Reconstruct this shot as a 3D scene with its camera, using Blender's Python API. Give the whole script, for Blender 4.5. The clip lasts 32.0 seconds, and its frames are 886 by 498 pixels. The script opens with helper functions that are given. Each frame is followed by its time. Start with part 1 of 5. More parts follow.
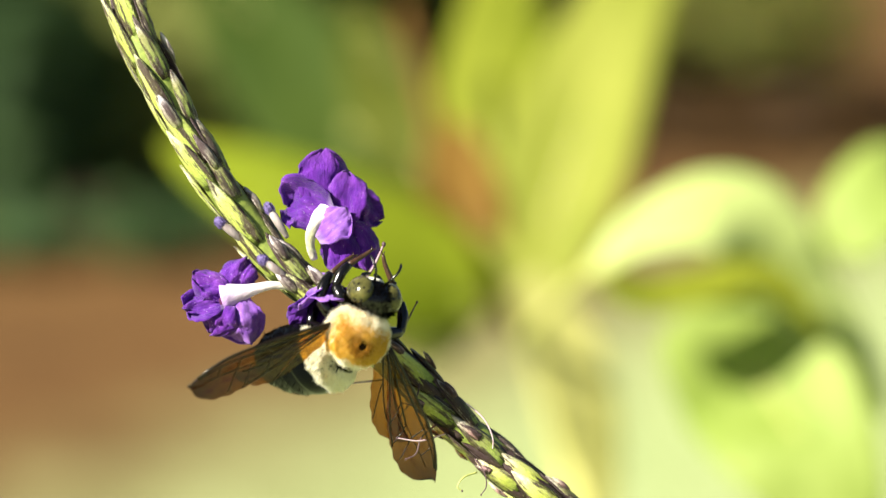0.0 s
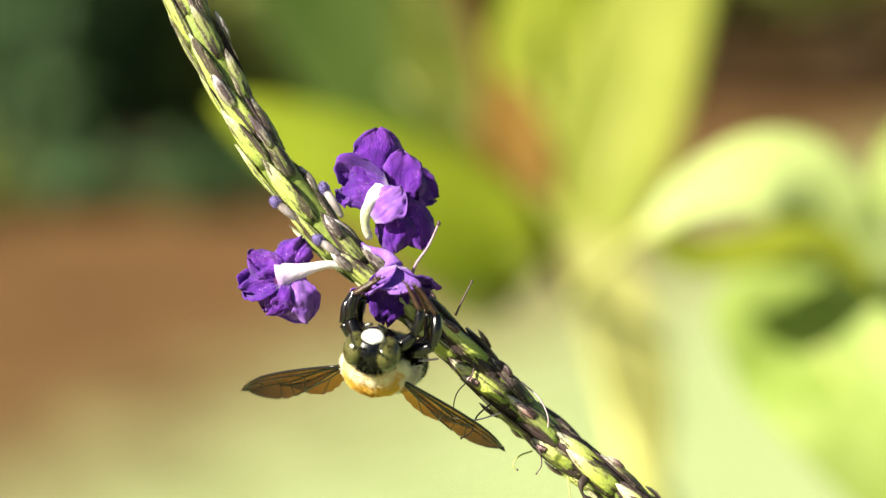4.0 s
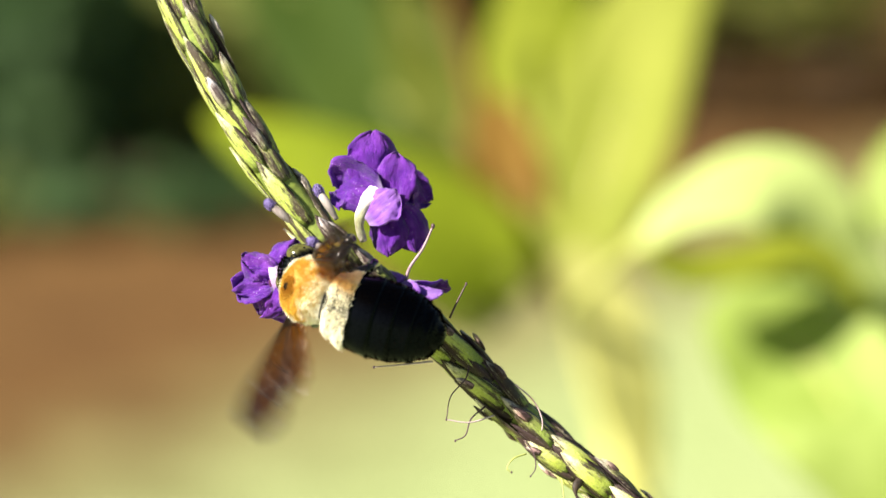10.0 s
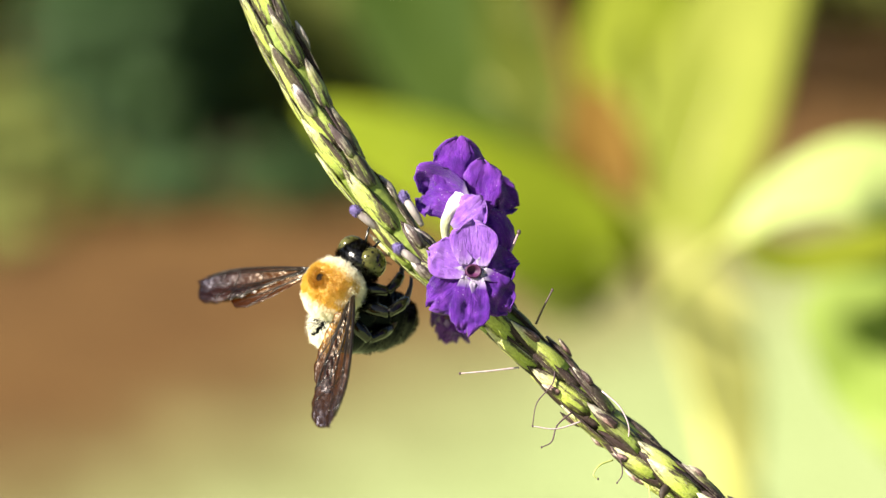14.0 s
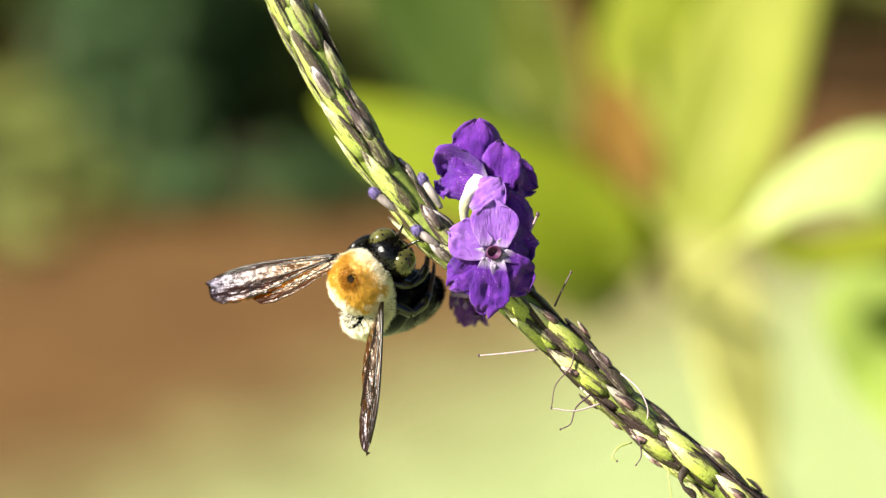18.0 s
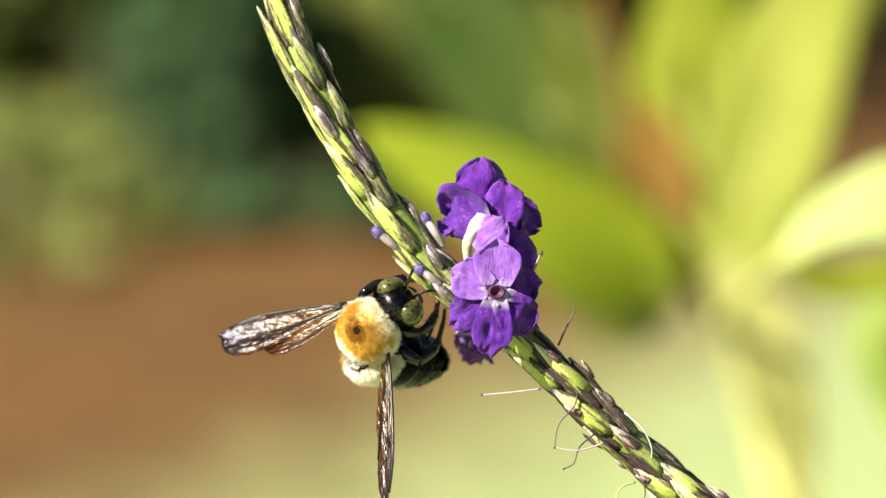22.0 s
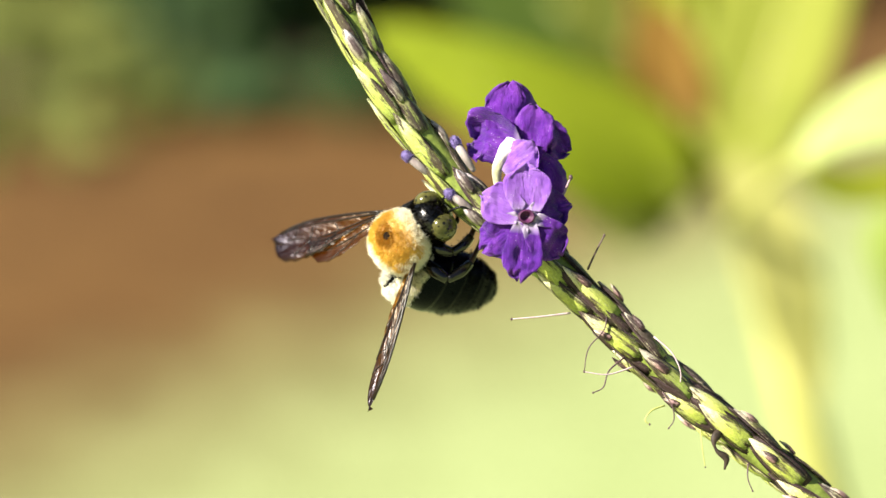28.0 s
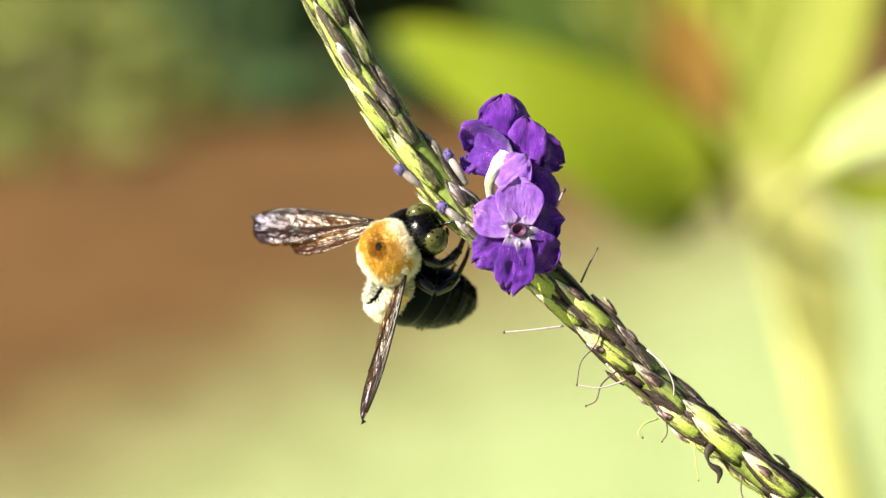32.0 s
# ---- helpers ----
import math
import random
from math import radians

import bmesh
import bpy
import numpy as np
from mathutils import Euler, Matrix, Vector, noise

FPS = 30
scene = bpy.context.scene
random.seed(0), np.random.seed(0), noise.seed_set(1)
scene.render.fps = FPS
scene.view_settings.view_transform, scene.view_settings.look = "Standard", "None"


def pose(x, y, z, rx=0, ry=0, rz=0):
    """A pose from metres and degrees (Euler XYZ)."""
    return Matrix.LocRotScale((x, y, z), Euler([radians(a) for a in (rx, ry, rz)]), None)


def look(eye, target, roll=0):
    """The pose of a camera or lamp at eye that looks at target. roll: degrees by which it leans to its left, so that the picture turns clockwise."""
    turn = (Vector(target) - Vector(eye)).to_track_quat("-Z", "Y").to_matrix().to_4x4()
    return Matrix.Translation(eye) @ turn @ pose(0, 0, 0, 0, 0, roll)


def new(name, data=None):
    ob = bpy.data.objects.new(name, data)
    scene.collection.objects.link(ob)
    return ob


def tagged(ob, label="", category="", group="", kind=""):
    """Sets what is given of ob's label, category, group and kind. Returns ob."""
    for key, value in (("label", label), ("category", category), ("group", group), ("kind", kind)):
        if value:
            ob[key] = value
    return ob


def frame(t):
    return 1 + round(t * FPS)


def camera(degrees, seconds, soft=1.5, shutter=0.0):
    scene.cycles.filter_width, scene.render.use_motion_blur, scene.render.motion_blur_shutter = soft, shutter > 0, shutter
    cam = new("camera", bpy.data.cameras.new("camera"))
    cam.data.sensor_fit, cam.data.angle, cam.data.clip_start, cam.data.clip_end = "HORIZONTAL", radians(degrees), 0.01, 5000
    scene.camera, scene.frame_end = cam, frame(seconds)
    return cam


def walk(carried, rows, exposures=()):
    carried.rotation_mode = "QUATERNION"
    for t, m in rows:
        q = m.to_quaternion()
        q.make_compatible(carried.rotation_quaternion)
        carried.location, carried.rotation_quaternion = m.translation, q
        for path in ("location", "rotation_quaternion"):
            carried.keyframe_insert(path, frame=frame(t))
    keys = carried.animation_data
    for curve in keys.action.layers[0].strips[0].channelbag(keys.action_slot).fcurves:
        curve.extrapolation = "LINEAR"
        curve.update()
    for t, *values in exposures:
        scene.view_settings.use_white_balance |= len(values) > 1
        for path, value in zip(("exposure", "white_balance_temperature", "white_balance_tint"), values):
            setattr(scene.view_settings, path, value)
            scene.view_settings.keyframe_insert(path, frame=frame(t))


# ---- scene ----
cam = camera(20.0, 32.0, soft=1.3, shutter=0.5)
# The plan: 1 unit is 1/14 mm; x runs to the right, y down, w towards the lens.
GU = 1 / 14000
DIST = 0.3176
STAGE = Matrix.Translation((0, 0, 0.75)) @ Matrix.Rotation(radians(76), 4, "X")


def at(x, y, w=0.0):
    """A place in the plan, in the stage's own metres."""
    return Vector(((x - 784) * GU, (441 - y) * GU, w * GU))


def plot(x, y, back):
    """A place of the plan carried back by so many metres behind the spike."""
    k = 1 + back / DIST
    return Vector(((x - 784) * GU * k, (441 - y) * GU * k, -back))


PATH = [
    (0.0, -5.72, -12.76, -5.136, 3.533),
    (0.5, -4.20, -11.60, -4.840, 3.699),
    (1.0, -5.59, -9.42, -4.971, 3.681),
    (1.5, -6.53, -7.68, -4.983, 3.089),
    (2.0, -6.42, -6.94, -4.509, 2.620),
    (2.5, -6.92, -6.74, -4.186, 2.445),
    (3.0, -7.53, -7.36, -4.059, 2.259),
    (3.5, -7.37, -8.20, -4.070, 2.193),
    (5.5, -5.18, -7.67, -4.228, 2.435),
    (6.0, -4.61, -6.79, -4.241, 2.434),
    (6.5, -3.96, -6.50, -4.184, 2.520),
    (7.0, -3.89, -6.30, -4.150, 2.131),
    (7.5, -4.21, -7.46, -4.385, 2.121),
    (8.0, -5.15, -8.73, -4.457, 2.193),
    (8.5, -6.77, -10.63, -4.652, 2.396),
    (9.0, -7.89, -12.02, -4.561, 2.684),
    (9.5, -8.71, -13.25, -4.434, 2.806),
    (10.0, -8.60, -11.06, -4.531, 2.807),
    (10.5, -6.72, -8.08, -4.643, 2.767),
    (11.0, -4.96, -5.26, -4.342, 2.753),
    (11.5, -4.85, -5.27, -3.948, 2.652),
    (12.0, -5.68, -5.98, -3.606, 2.285),
    (12.5, -5.87, -6.89, -3.050, 2.072),
    (13.0, -5.71, -7.30, -2.548, 2.007),
    (13.5, -7.18, -7.31, -2.399, 2.245),
    (15.5, -3.22, -5.42, -1.683, 2.280),
    (16.0, -2.27, -3.32, -1.531, 2.039),
    (16.5, -2.89, -3.57, -1.347, 1.473),
    (17.0, -3.92, -5.25, -1.533, 1.617),
    (17.5, -5.70, -7.42, -1.796, 2.027),
    (18.0, -7.84, -10.17, -2.004, 2.383),
    (18.5, -8.34, -11.93, -2.055, 2.718),
    (19.0, -6.94, -11.70, -1.942, 2.657),
    (19.5, -5.84, -10.56, -1.901, 2.809),
    (20.0, -5.55, -9.47, -1.730, 3.164),
    (20.5, -4.55, -8.60, -1.568, 3.088),
    (21.0, -4.19, -7.88, -1.682, 2.387),
    (21.5, -2.30, -7.11, -1.341, 2.445),
    (22.0, -1.49, -7.42, -0.780, 2.777),
    (22.5, -1.85, -9.18, -0.508, 2.619),
    (23.0, -2.57, -9.94, -0.519, 1.770),
    (23.5, -3.30, -9.99, -0.553, 2.310),
    (24.0, -3.29, -10.38, 0.022, 2.597),
    (24.5, -4.17, -9.25, -0.097, 1.980),
    (25.0, -4.50, -7.73, -0.453, 1.354),
    (25.5, -4.89, -6.55, -0.840, 1.299),
    (27.5, -6.18, -2.21, -1.327, 0.143),
    (28.0, -6.50, -2.28, -1.011, 0.117),
    (28.5, -7.05, -2.22, -0.754, 0.145),
    (29.0, -6.31, -2.18, -0.680, 0.099),
    (29.5, -6.04, -2.21, -0.711, 0.084),
    (30.0, -5.44, -1.82, -0.956, 0.035),
    (30.5, -5.15, -1.81, -0.827, -0.244),
    (31.0, -4.19, -1.08, -0.810, -0.060),
    (31.5, -1.84, 0.01, -0.406, -0.001),
    (32.0, -0.04, 0.01, -0.003, -0.001),
]


def sidestep(t):
    """How far the camera stands further left than the rows say, in millimetres."""
    return max(0.0, 4.6 * (1 - t / 28))


walk(cam, [(t, STAGE @ pose((x - sidestep(t)) / 1000, y / 1000, DIST, pitch, yaw - math.degrees(math.atan(sidestep(t) / 1000 / DIST)), 0)) for t, x, y, yaw, pitch in PATH],
     exposures=[(0.0, 1.60), (32.0, 1.60)])
cam.data.dof.use_dof = True
cam.data.dof.focus_distance = DIST - 0.0035
cam.data.dof.aperture_fstop = 10.0

# ---- light ----
SUN_WAY = Vector((-0.74, -0.36, 0.57)).normalized()
world = bpy.data.worlds.new("sky")
scene.world = world
world.use_nodes = True
wn = world.node_tree.nodes
sky = wn.new("ShaderNodeTexSky")
sky.sky_type = "NISHITA"
sky.sun_disc = False
sky.sun_elevation = math.asin(SUN_WAY.z)
sky.sun_rotation = math.atan2(SUN_WAY.x, SUN_WAY.y)
world.node_tree.links.new(sky.outputs[0], wn["Background"].inputs[0])
wn["Background"].inputs[1].default_value = 0.03
sun = new("sun", bpy.data.lights.new("sun", "SUN"))
sun.data.energy = 5.0
sun.data.angle = radians(0.53)
sun.data.color = (1.0, 0.93, 0.78)
sun.matrix_world = look(SUN_WAY * 20, (0, 0, 0))
scene.view_settings.exposure = 1.60


# ---- materials ----
def nodes_of(name):
    m = bpy.data.materials.new(name)
    m.use_nodes = True
    nt = m.node_tree
    return m, nt, nt.nodes, nt.links, nt.nodes["Principled BSDF"]


def ramp(nt, source, stops):
    r = nt.nodes.new("ShaderNodeValToRGB")
    while len(r.color_ramp.elements) < len(stops):
        r.color_ramp.elements.new(0.5)
    for e, (p, c) in zip(r.color_ramp.elements, stops):
        e.position, e.color = p, (*c, 1)
    nt.links.new(source, r.inputs[0])
    return r.outputs[0]


def noise_out(nt, scale, detail=4.0, rough=0.6, stretch=(1, 1, 1), coord="Object", distort=0.0):
    tc = nt.nodes.new("ShaderNodeTexCoord")
    mp = nt.nodes.new("ShaderNodeMapping")
    mp.inputs["Scale"].default_value = stretch
    nt.links.new(tc.outputs[coord], mp.inputs[0])
    n = nt.nodes.new("ShaderNodeTexNoise")
    n.inputs["Scale"].default_value = scale
    n.inputs["Detail"].default_value = detail
    n.inputs["Roughness"].default_value = rough
    n.inputs["Distortion"].default_value = distort
    nt.links.new(mp.outputs[0], n.inputs["Vector"])
    return n.outputs["Fac"]


def mixed(nt, fac, a, b, how="MIX"):
    n = nt.nodes.new("ShaderNodeMix")
    n.data_type, n.blend_type = "RGBA", how
    for sock, v in ((n.inputs["Factor"], fac), (n.inputs["A"], a), (n.inputs["B"], b)):
        if isinstance(v, (int, float)):
            sock.default_value = v
        elif isinstance(v, tuple):
            sock.default_value = (*v, 1)
        else:
            nt.links.new(v, sock)
    return n.outputs["Result"]


def bumped(nt, height, p, strength=0.4, dist=0.0002):
    b = nt.nodes.new("ShaderNodeBump")
    b.inputs["Strength"].default_value = strength
    b.inputs["Distance"].default_value = dist
    nt.links.new(height, b.inputs["Height"])
    nt.links.new(b.outputs[0], p.inputs["Normal"])
    return b


def gen_axis(nt, axis):
    tc = nt.nodes.new("ShaderNodeTexCoord")
    sp = nt.nodes.new("ShaderNodeSeparateXYZ")
    nt.links.new(tc.outputs["Generated"], sp.inputs[0])
    return sp.outputs[axis]


def translucent(m, nt, p, colour, share):
    """Lets part of the light through a thin leaf or petal."""
    out = nt.nodes["Material Output"]
    tr = nt.nodes.new("ShaderNodeBsdfTranslucent")
    mx = nt.nodes.new("ShaderNodeMixShader")
    mx.inputs[0].default_value = share
    if isinstance(colour, tuple):
        tr.inputs[0].default_value = (*colour, 1)
    else:
        nt.links.new(colour, tr.inputs[0])
    nt.links.new(p.outputs[0], mx.inputs[1])
    nt.links.new(tr.outputs[0], mx.inputs[2])
    nt.links.new(mx.outputs[0], out.inputs[0])


def leafy(name, dark, light, rough=0.6, share=0.4, scale=30.0, trans=None):
    m, nt, n, l, p = nodes_of(name)
    big = noise_out(nt, scale, 3)
    fine = noise_out(nt, scale * 14, 4, stretch=(1, 0.25, 1))
    c = ramp(nt, big, [(0.3, dark), (0.7, light)])
    c = mixed(nt, 0.25, c, ramp(nt, fine, [(0.3, tuple(v * 0.6 for v in dark)), (0.7, tuple(min(1, v * 1.3) for v in light))]))
    l.new(c, p.inputs["Base Color"])
    p.inputs["Roughness"].default_value = rough
    p.inputs["Specular IOR Level"].default_value = 0.1
    bumped(nt, fine, p, 0.3, 0.0006)
    translucent(m, nt, p, trans if trans else c, share)
    return m


def plain(name, dark, light, rough=0.5, scale=900.0, stretch=(1, 1, 1), bump=0.4, dist=0.0001, spec=0.4, coat=0.0):
    m, nt, n, l, p = nodes_of(name)
    big = noise_out(nt, scale * 0.3, 3, stretch=stretch)
    fine = noise_out(nt, scale, 5, stretch=stretch)
    c = mixed(nt, 0.5, ramp(nt, big, [(0.35, dark), (0.65, light)]), ramp(nt, fine, [(0.35, dark), (0.65, light)]))
    l.new(c, p.inputs["Base Color"])
    p.inputs["Roughness"].default_value = rough
    p.inputs["Specular IOR Level"].default_value = spec
    p.inputs["Coat Weight"].default_value = coat
    bumped(nt, fine, p, bump, dist)
    return m


def scale_skin(name, stops, dark, low, high, rim, fleck, rough=0.42):
    """Green scales of the spike: lengthwise dark purple blotches, pale margins with a dark line inside, and fine pale
    hairs.
    """
    m, nt, n, l, p = nodes_of(name)
    tc, info = n.new("ShaderNodeTexCoord"), n.new("ShaderNodeObjectInfo")
    push = n.new("ShaderNodeVectorMath")
    push.operation = "MULTIPLY_ADD"
    l.new(info.outputs["Random"], push.inputs[0])
    push.inputs[1].default_value = (0.31, 0.17, 0.23)
    l.new(tc.outputs["Object"], push.inputs[2])

    def grain(scale, stretch, detail=5, rough_=0.65):
        mp, t = n.new("ShaderNodeMapping"), n.new("ShaderNodeTexNoise")
        mp.inputs["Scale"].default_value = stretch
        l.new(push.outputs[0], mp.inputs[0])
        l.new(mp.outputs[0], t.inputs["Vector"])
        t.inputs["Scale"].default_value, t.inputs["Detail"].default_value, t.inputs["Roughness"].default_value = scale, detail, rough_
        return t.outputs["Fac"]

    blotch, hair, grit = grain(760, (1.3, 0.20, 1.0)), grain(4200, (1, 0.10, 1)), grain(3800, (1, 0.7, 1), 4, 0.7)
    g = gen_axis(nt, 1)
    add = n.new("ShaderNodeMath")
    add.operation = "MULTIPLY_ADD"
    l.new(grit, add.inputs[0])
    add.inputs[1].default_value = 0.35
    l.new(g, add.inputs[2])
    c = ramp(nt, add.outputs[0], [(q * 0.95 + 0.15, v) for q, v in stops])
    c = mixed(nt, ramp(nt, blotch, [(low, (0, 0, 0)), (high, (0.95, 0.95, 0.95))]), c, dark)
    side = n.new("ShaderNodeMath")
    side.operation = "PINGPONG"
    l.new(gen_axis(nt, 0), side.inputs[0])
    side.inputs[1].default_value = 0.5
    wob = n.new("ShaderNodeMath")
    wob.operation = "MULTIPLY_ADD"
    l.new(grit, wob.inputs[0])
    wob.inputs[1].default_value = 0.2
    l.new(side.outputs[0], wob.inputs[2])
    c = mixed(nt, ramp(nt, wob.outputs[0], [(0.15, (0, 0, 0)), (0.18, (0.8, 0.8, 0.8)), (0.21, (0.8, 0.8, 0.8)), (0.27, (0, 0, 0))]), c, dark)
    c = mixed(nt, ramp(nt, wob.outputs[0], [(0.12, (0.9, 0.9, 0.9)), (0.16, (0, 0, 0))]), c, rim)
    c = mixed(nt, ramp(nt, hair, [(0.57, (0, 0, 0)), (0.68, (0.5, 0.5, 0.5))]), c, fleck)
    c = mixed(nt, 0.35, c, ramp(nt, grit, [(0.36, (0.35, 0.35, 0.35)), (0.6, (1, 1, 1))]), "MULTIPLY")
    l.new(c, p.inputs["Base Color"])
    p.inputs["Roughness"].default_value = rough
    p.inputs["Specular IOR Level"].default_value = 0.45
    bumped(nt, mixed(nt, 0.5, grit, blotch), p, 1.0, 0.0005)
    return m


GREEN, LIME, PALE = (0.17, 0.24, 0.035), (0.44, 0.53, 0.10), (0.68, 0.70, 0.38)
DUSK = (0.036, 0.014, 0.016)
MAT_RACHIS = plain("rachis_green", (0.10, 0.13, 0.03), (0.26, 0.33, 0.06), 0.5, 1500, (1, 1, 0.3), 0.5)
MAT_CALYX = scale_skin("calyx_green", [(0.0, GREEN), (0.3, LIME), (0.7, (0.50, 0.56, 0.14)), (0.95, PALE)], DUSK, 0.485, 0.565, (0.50, 0.54, 0.24), (0.52, 0.54, 0.28))
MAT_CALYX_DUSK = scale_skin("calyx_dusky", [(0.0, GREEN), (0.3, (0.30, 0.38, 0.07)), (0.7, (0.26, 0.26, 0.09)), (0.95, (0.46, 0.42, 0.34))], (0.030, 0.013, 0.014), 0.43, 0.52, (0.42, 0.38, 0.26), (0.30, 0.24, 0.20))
MAT_BRACT = scale_skin("bract_purple", [(0.0, (0.08, 0.10, 0.02)), (0.35, (0.09, 0.07, 0.035)), (0.7, (0.050, 0.028, 0.028)), (1.0, (0.15, 0.11, 0.10))], DUSK, 0.36, 0.52, (0.20, 0.17, 0.11), (0.11, 0.075, 0.075), 0.55)
MAT_BUD = scale_skin("bud_pale", [(0.0, (0.28, 0.33, 0.10)), (0.3, (0.34, 0.31, 0.22)), (0.7, (0.34, 0.29, 0.28)), (1.0, (0.62, 0.57, 0.60))], (0.05, 0.025, 0.03), 0.46, 0.57, (0.44, 0.40, 0.38), (0.20, 0.15, 0.15))
MAT_BUDTIP = plain("bud_violet", (0.08, 0.05, 0.20), (0.24, 0.19, 0.44), 0.8, 3500, bump=1.0, dist=0.0003)
MAT_SPENT = scale_skin("spent_calyx", [(0.0, GREEN), (0.35, (0.46, 0.52, 0.085)), (0.7, (0.62, 0.65, 0.20)), (0.95, (0.78, 0.74, 0.48))], DUSK, 0.51, 0.61, (0.62, 0.58, 0.38), (0.54, 0.52, 0.34))
MAT_MOUTH = scale_skin("dry_mouth", [(0.0, (0.24, 0.13, 0.13)), (0.5, (0.38, 0.22, 0.22)), (1.0, (0.66, 0.56, 0.46))], DUSK, 0.48, 0.56, (0.05, 0.02, 0.025), (0.6, 0.5, 0.48))
MAT_STYLE = plain("style_pale", (0.42, 0.30, 0.36), (0.66, 0.52, 0.56), 0.5, 3000)
MAT_STYLE_MAUVE = plain("style_mauve", (0.20, 0.12, 0.16), (0.38, 0.27, 0.31), 0.5, 3000)
MAT_STYLE_DARK = plain("style_dark", (0.04, 0.02, 0.03), (0.12, 0.07, 0.08), 0.5, 3000)
MAT_DEAD = plain("dead_brown", (0.008, 0.005, 0.004), (0.05, 0.03, 0.02), 0.6, 2500, bump=0.8)
MAT_STYLE_LIME = plain("style_lime", (0.30, 0.34, 0.08), (0.46, 0.48, 0.16), 0.5, 3000)


def petal_material(name, deep, mid, light, heart=0.5):
    m, nt, n, l, p = nodes_of(name)
    g = gen_axis(nt, 1)
    veins = noise_out(nt, 2600, 5, 0.65, stretch=(1.6, 0.25, 1))
    spots = noise_out(nt, 420, 3, 0.5)
    fold = noise_out(nt, 900, 5, 0.6, stretch=(1.5, 0.5, 1))
    grit = noise_out(nt, 8000, 3, 0.7)
    c = ramp(nt, spots, [(0.28, deep), (0.5, mid), (0.74, light)])
    c = mixed(nt, ramp(nt, g, [(0.72, (0, 0, 0)), (1.0, (0.55, 0.55, 0.55))]), c, light)
    c = mixed(nt, ramp(nt, veins, [(0.45, (0, 0, 0)), (0.66, (0.6, 0.6, 0.6))]), c, deep)
    c = mixed(nt, ramp(nt, g, [(0.04, (heart, heart, heart)), (0.20, (0, 0, 0))]), c, (0.80, 0.70, 0.88))
    c = mixed(nt, 0.3, c, ramp(nt, grit, [(0.3, (0.45, 0.4, 0.5)), (0.75, (1, 1, 1))]), "MULTIPLY")
    # scattered grains of pollen
    tc, vor = n.new("ShaderNodeTexCoord"), n.new("ShaderNodeTexVoronoi")
    l.new(tc.outputs["Object"], vor.inputs["Vector"])
    vor.inputs["Scale"].default_value = 2600
    grain = mixed(nt, 1.0, ramp(nt, vor.outputs["Distance"], [(0.10, (1, 1, 1)), (0.16, (0, 0, 0))]), ramp(nt, spots, [(0.50, (0, 0, 0)), (0.60, (0.8, 0.8, 0.8))]), "MULTIPLY")
    c = mixed(nt, grain, c, (0.86, 0.80, 0.92))
    l.new(c, p.inputs["Base Color"])
    p.inputs["Roughness"].default_value = 0.6
    p.inputs["Specular IOR Level"].default_value = 0.25
    p.inputs["Sheen Weight"].default_value = 0.2
    bumped(nt, mixed(nt, 0.45, mixed(nt, 0.35, veins, grit), fold), p, 1.0, 0.0007)
    translucent(m, nt, p, c, 0.36)
    return m


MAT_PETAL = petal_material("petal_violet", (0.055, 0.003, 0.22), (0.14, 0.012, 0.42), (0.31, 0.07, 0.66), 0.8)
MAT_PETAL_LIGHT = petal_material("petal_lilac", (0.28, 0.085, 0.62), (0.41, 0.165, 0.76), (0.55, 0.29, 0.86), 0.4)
MAT_PETAL_BACK = petal_material("petal_violet_back", (0.075, 0.004, 0.26), (0.17, 0.015, 0.46), (0.36, 0.085, 0.68), 0.1)
def tube_material():
    m, nt, n, l, p = nodes_of("tube_white")
    g = gen_axis(nt, 2)
    rib = noise_out(nt, 1500, 4, 0.6, stretch=(1.5, 1.5, 0.2))
    c = ramp(nt, g, [(0.0, (0.50, 0.52, 0.30)), (0.25, (0.80, 0.76, 0.72)), (0.7, (0.74, 0.64, 0.78)), (0.95, (0.42, 0.22, 0.66))])
    c = mixed(nt, 0.55, c, ramp(nt, rib, [(0.35, (0.60, 0.52, 0.62)), (0.6, (1, 1, 1))]), "MULTIPLY")
    l.new(c, p.inputs["Base Color"])
    p.inputs["Roughness"].default_value = 0.55
    p.inputs["Specular IOR Level"].default_value = 0.2
    bumped(nt, rib, p, 0.6, 0.0003)
    translucent(m, nt, p, c, 0.2)
    return m


MAT_TUBE = tube_material()
MAT_BUD_WHITE = plain("bud_white", (0.12, 0.09, 0.09), (0.44, 0.39, 0.39), 0.5, 1300, (1, 0.3, 1), bump=0.5, spec=0.3)
MAT_THROAT = plain("throat_dark", (0.03, 0.004, 0.03), (0.10, 0.015, 0.08), 0.6, 3000)

MAT_CUTICLE = plain("bee_black", (0.0012, 0.0012, 0.0012), (0.004, 0.0035, 0.0035), 0.22, 3000, bump=0.5, dist=0.00006, spec=0.55)
MAT_ABDOMEN = plain("abdomen_black", (0.0008, 0.0009, 0.0014), (0.0022, 0.0024, 0.0036), 0.24, 9000, bump=0.35, dist=0.00003, spec=0.5)
MAT_ABDOMEN.node_tree.nodes["Principled BSDF"].inputs["IOR"].default_value = 1.16
# Blue of the reflected sky is put into the specular tint.
MAT_ABDOMEN.node_tree.nodes["Principled BSDF"].inputs["Specular Tint"].default_value = (0.55, 0.75, 1.0, 1)
MAT_LEG = plain("leg_black", (0.0015, 0.0015, 0.0015), (0.005, 0.004, 0.003), 0.17, 3500, bump=0.2, spec=0.55)
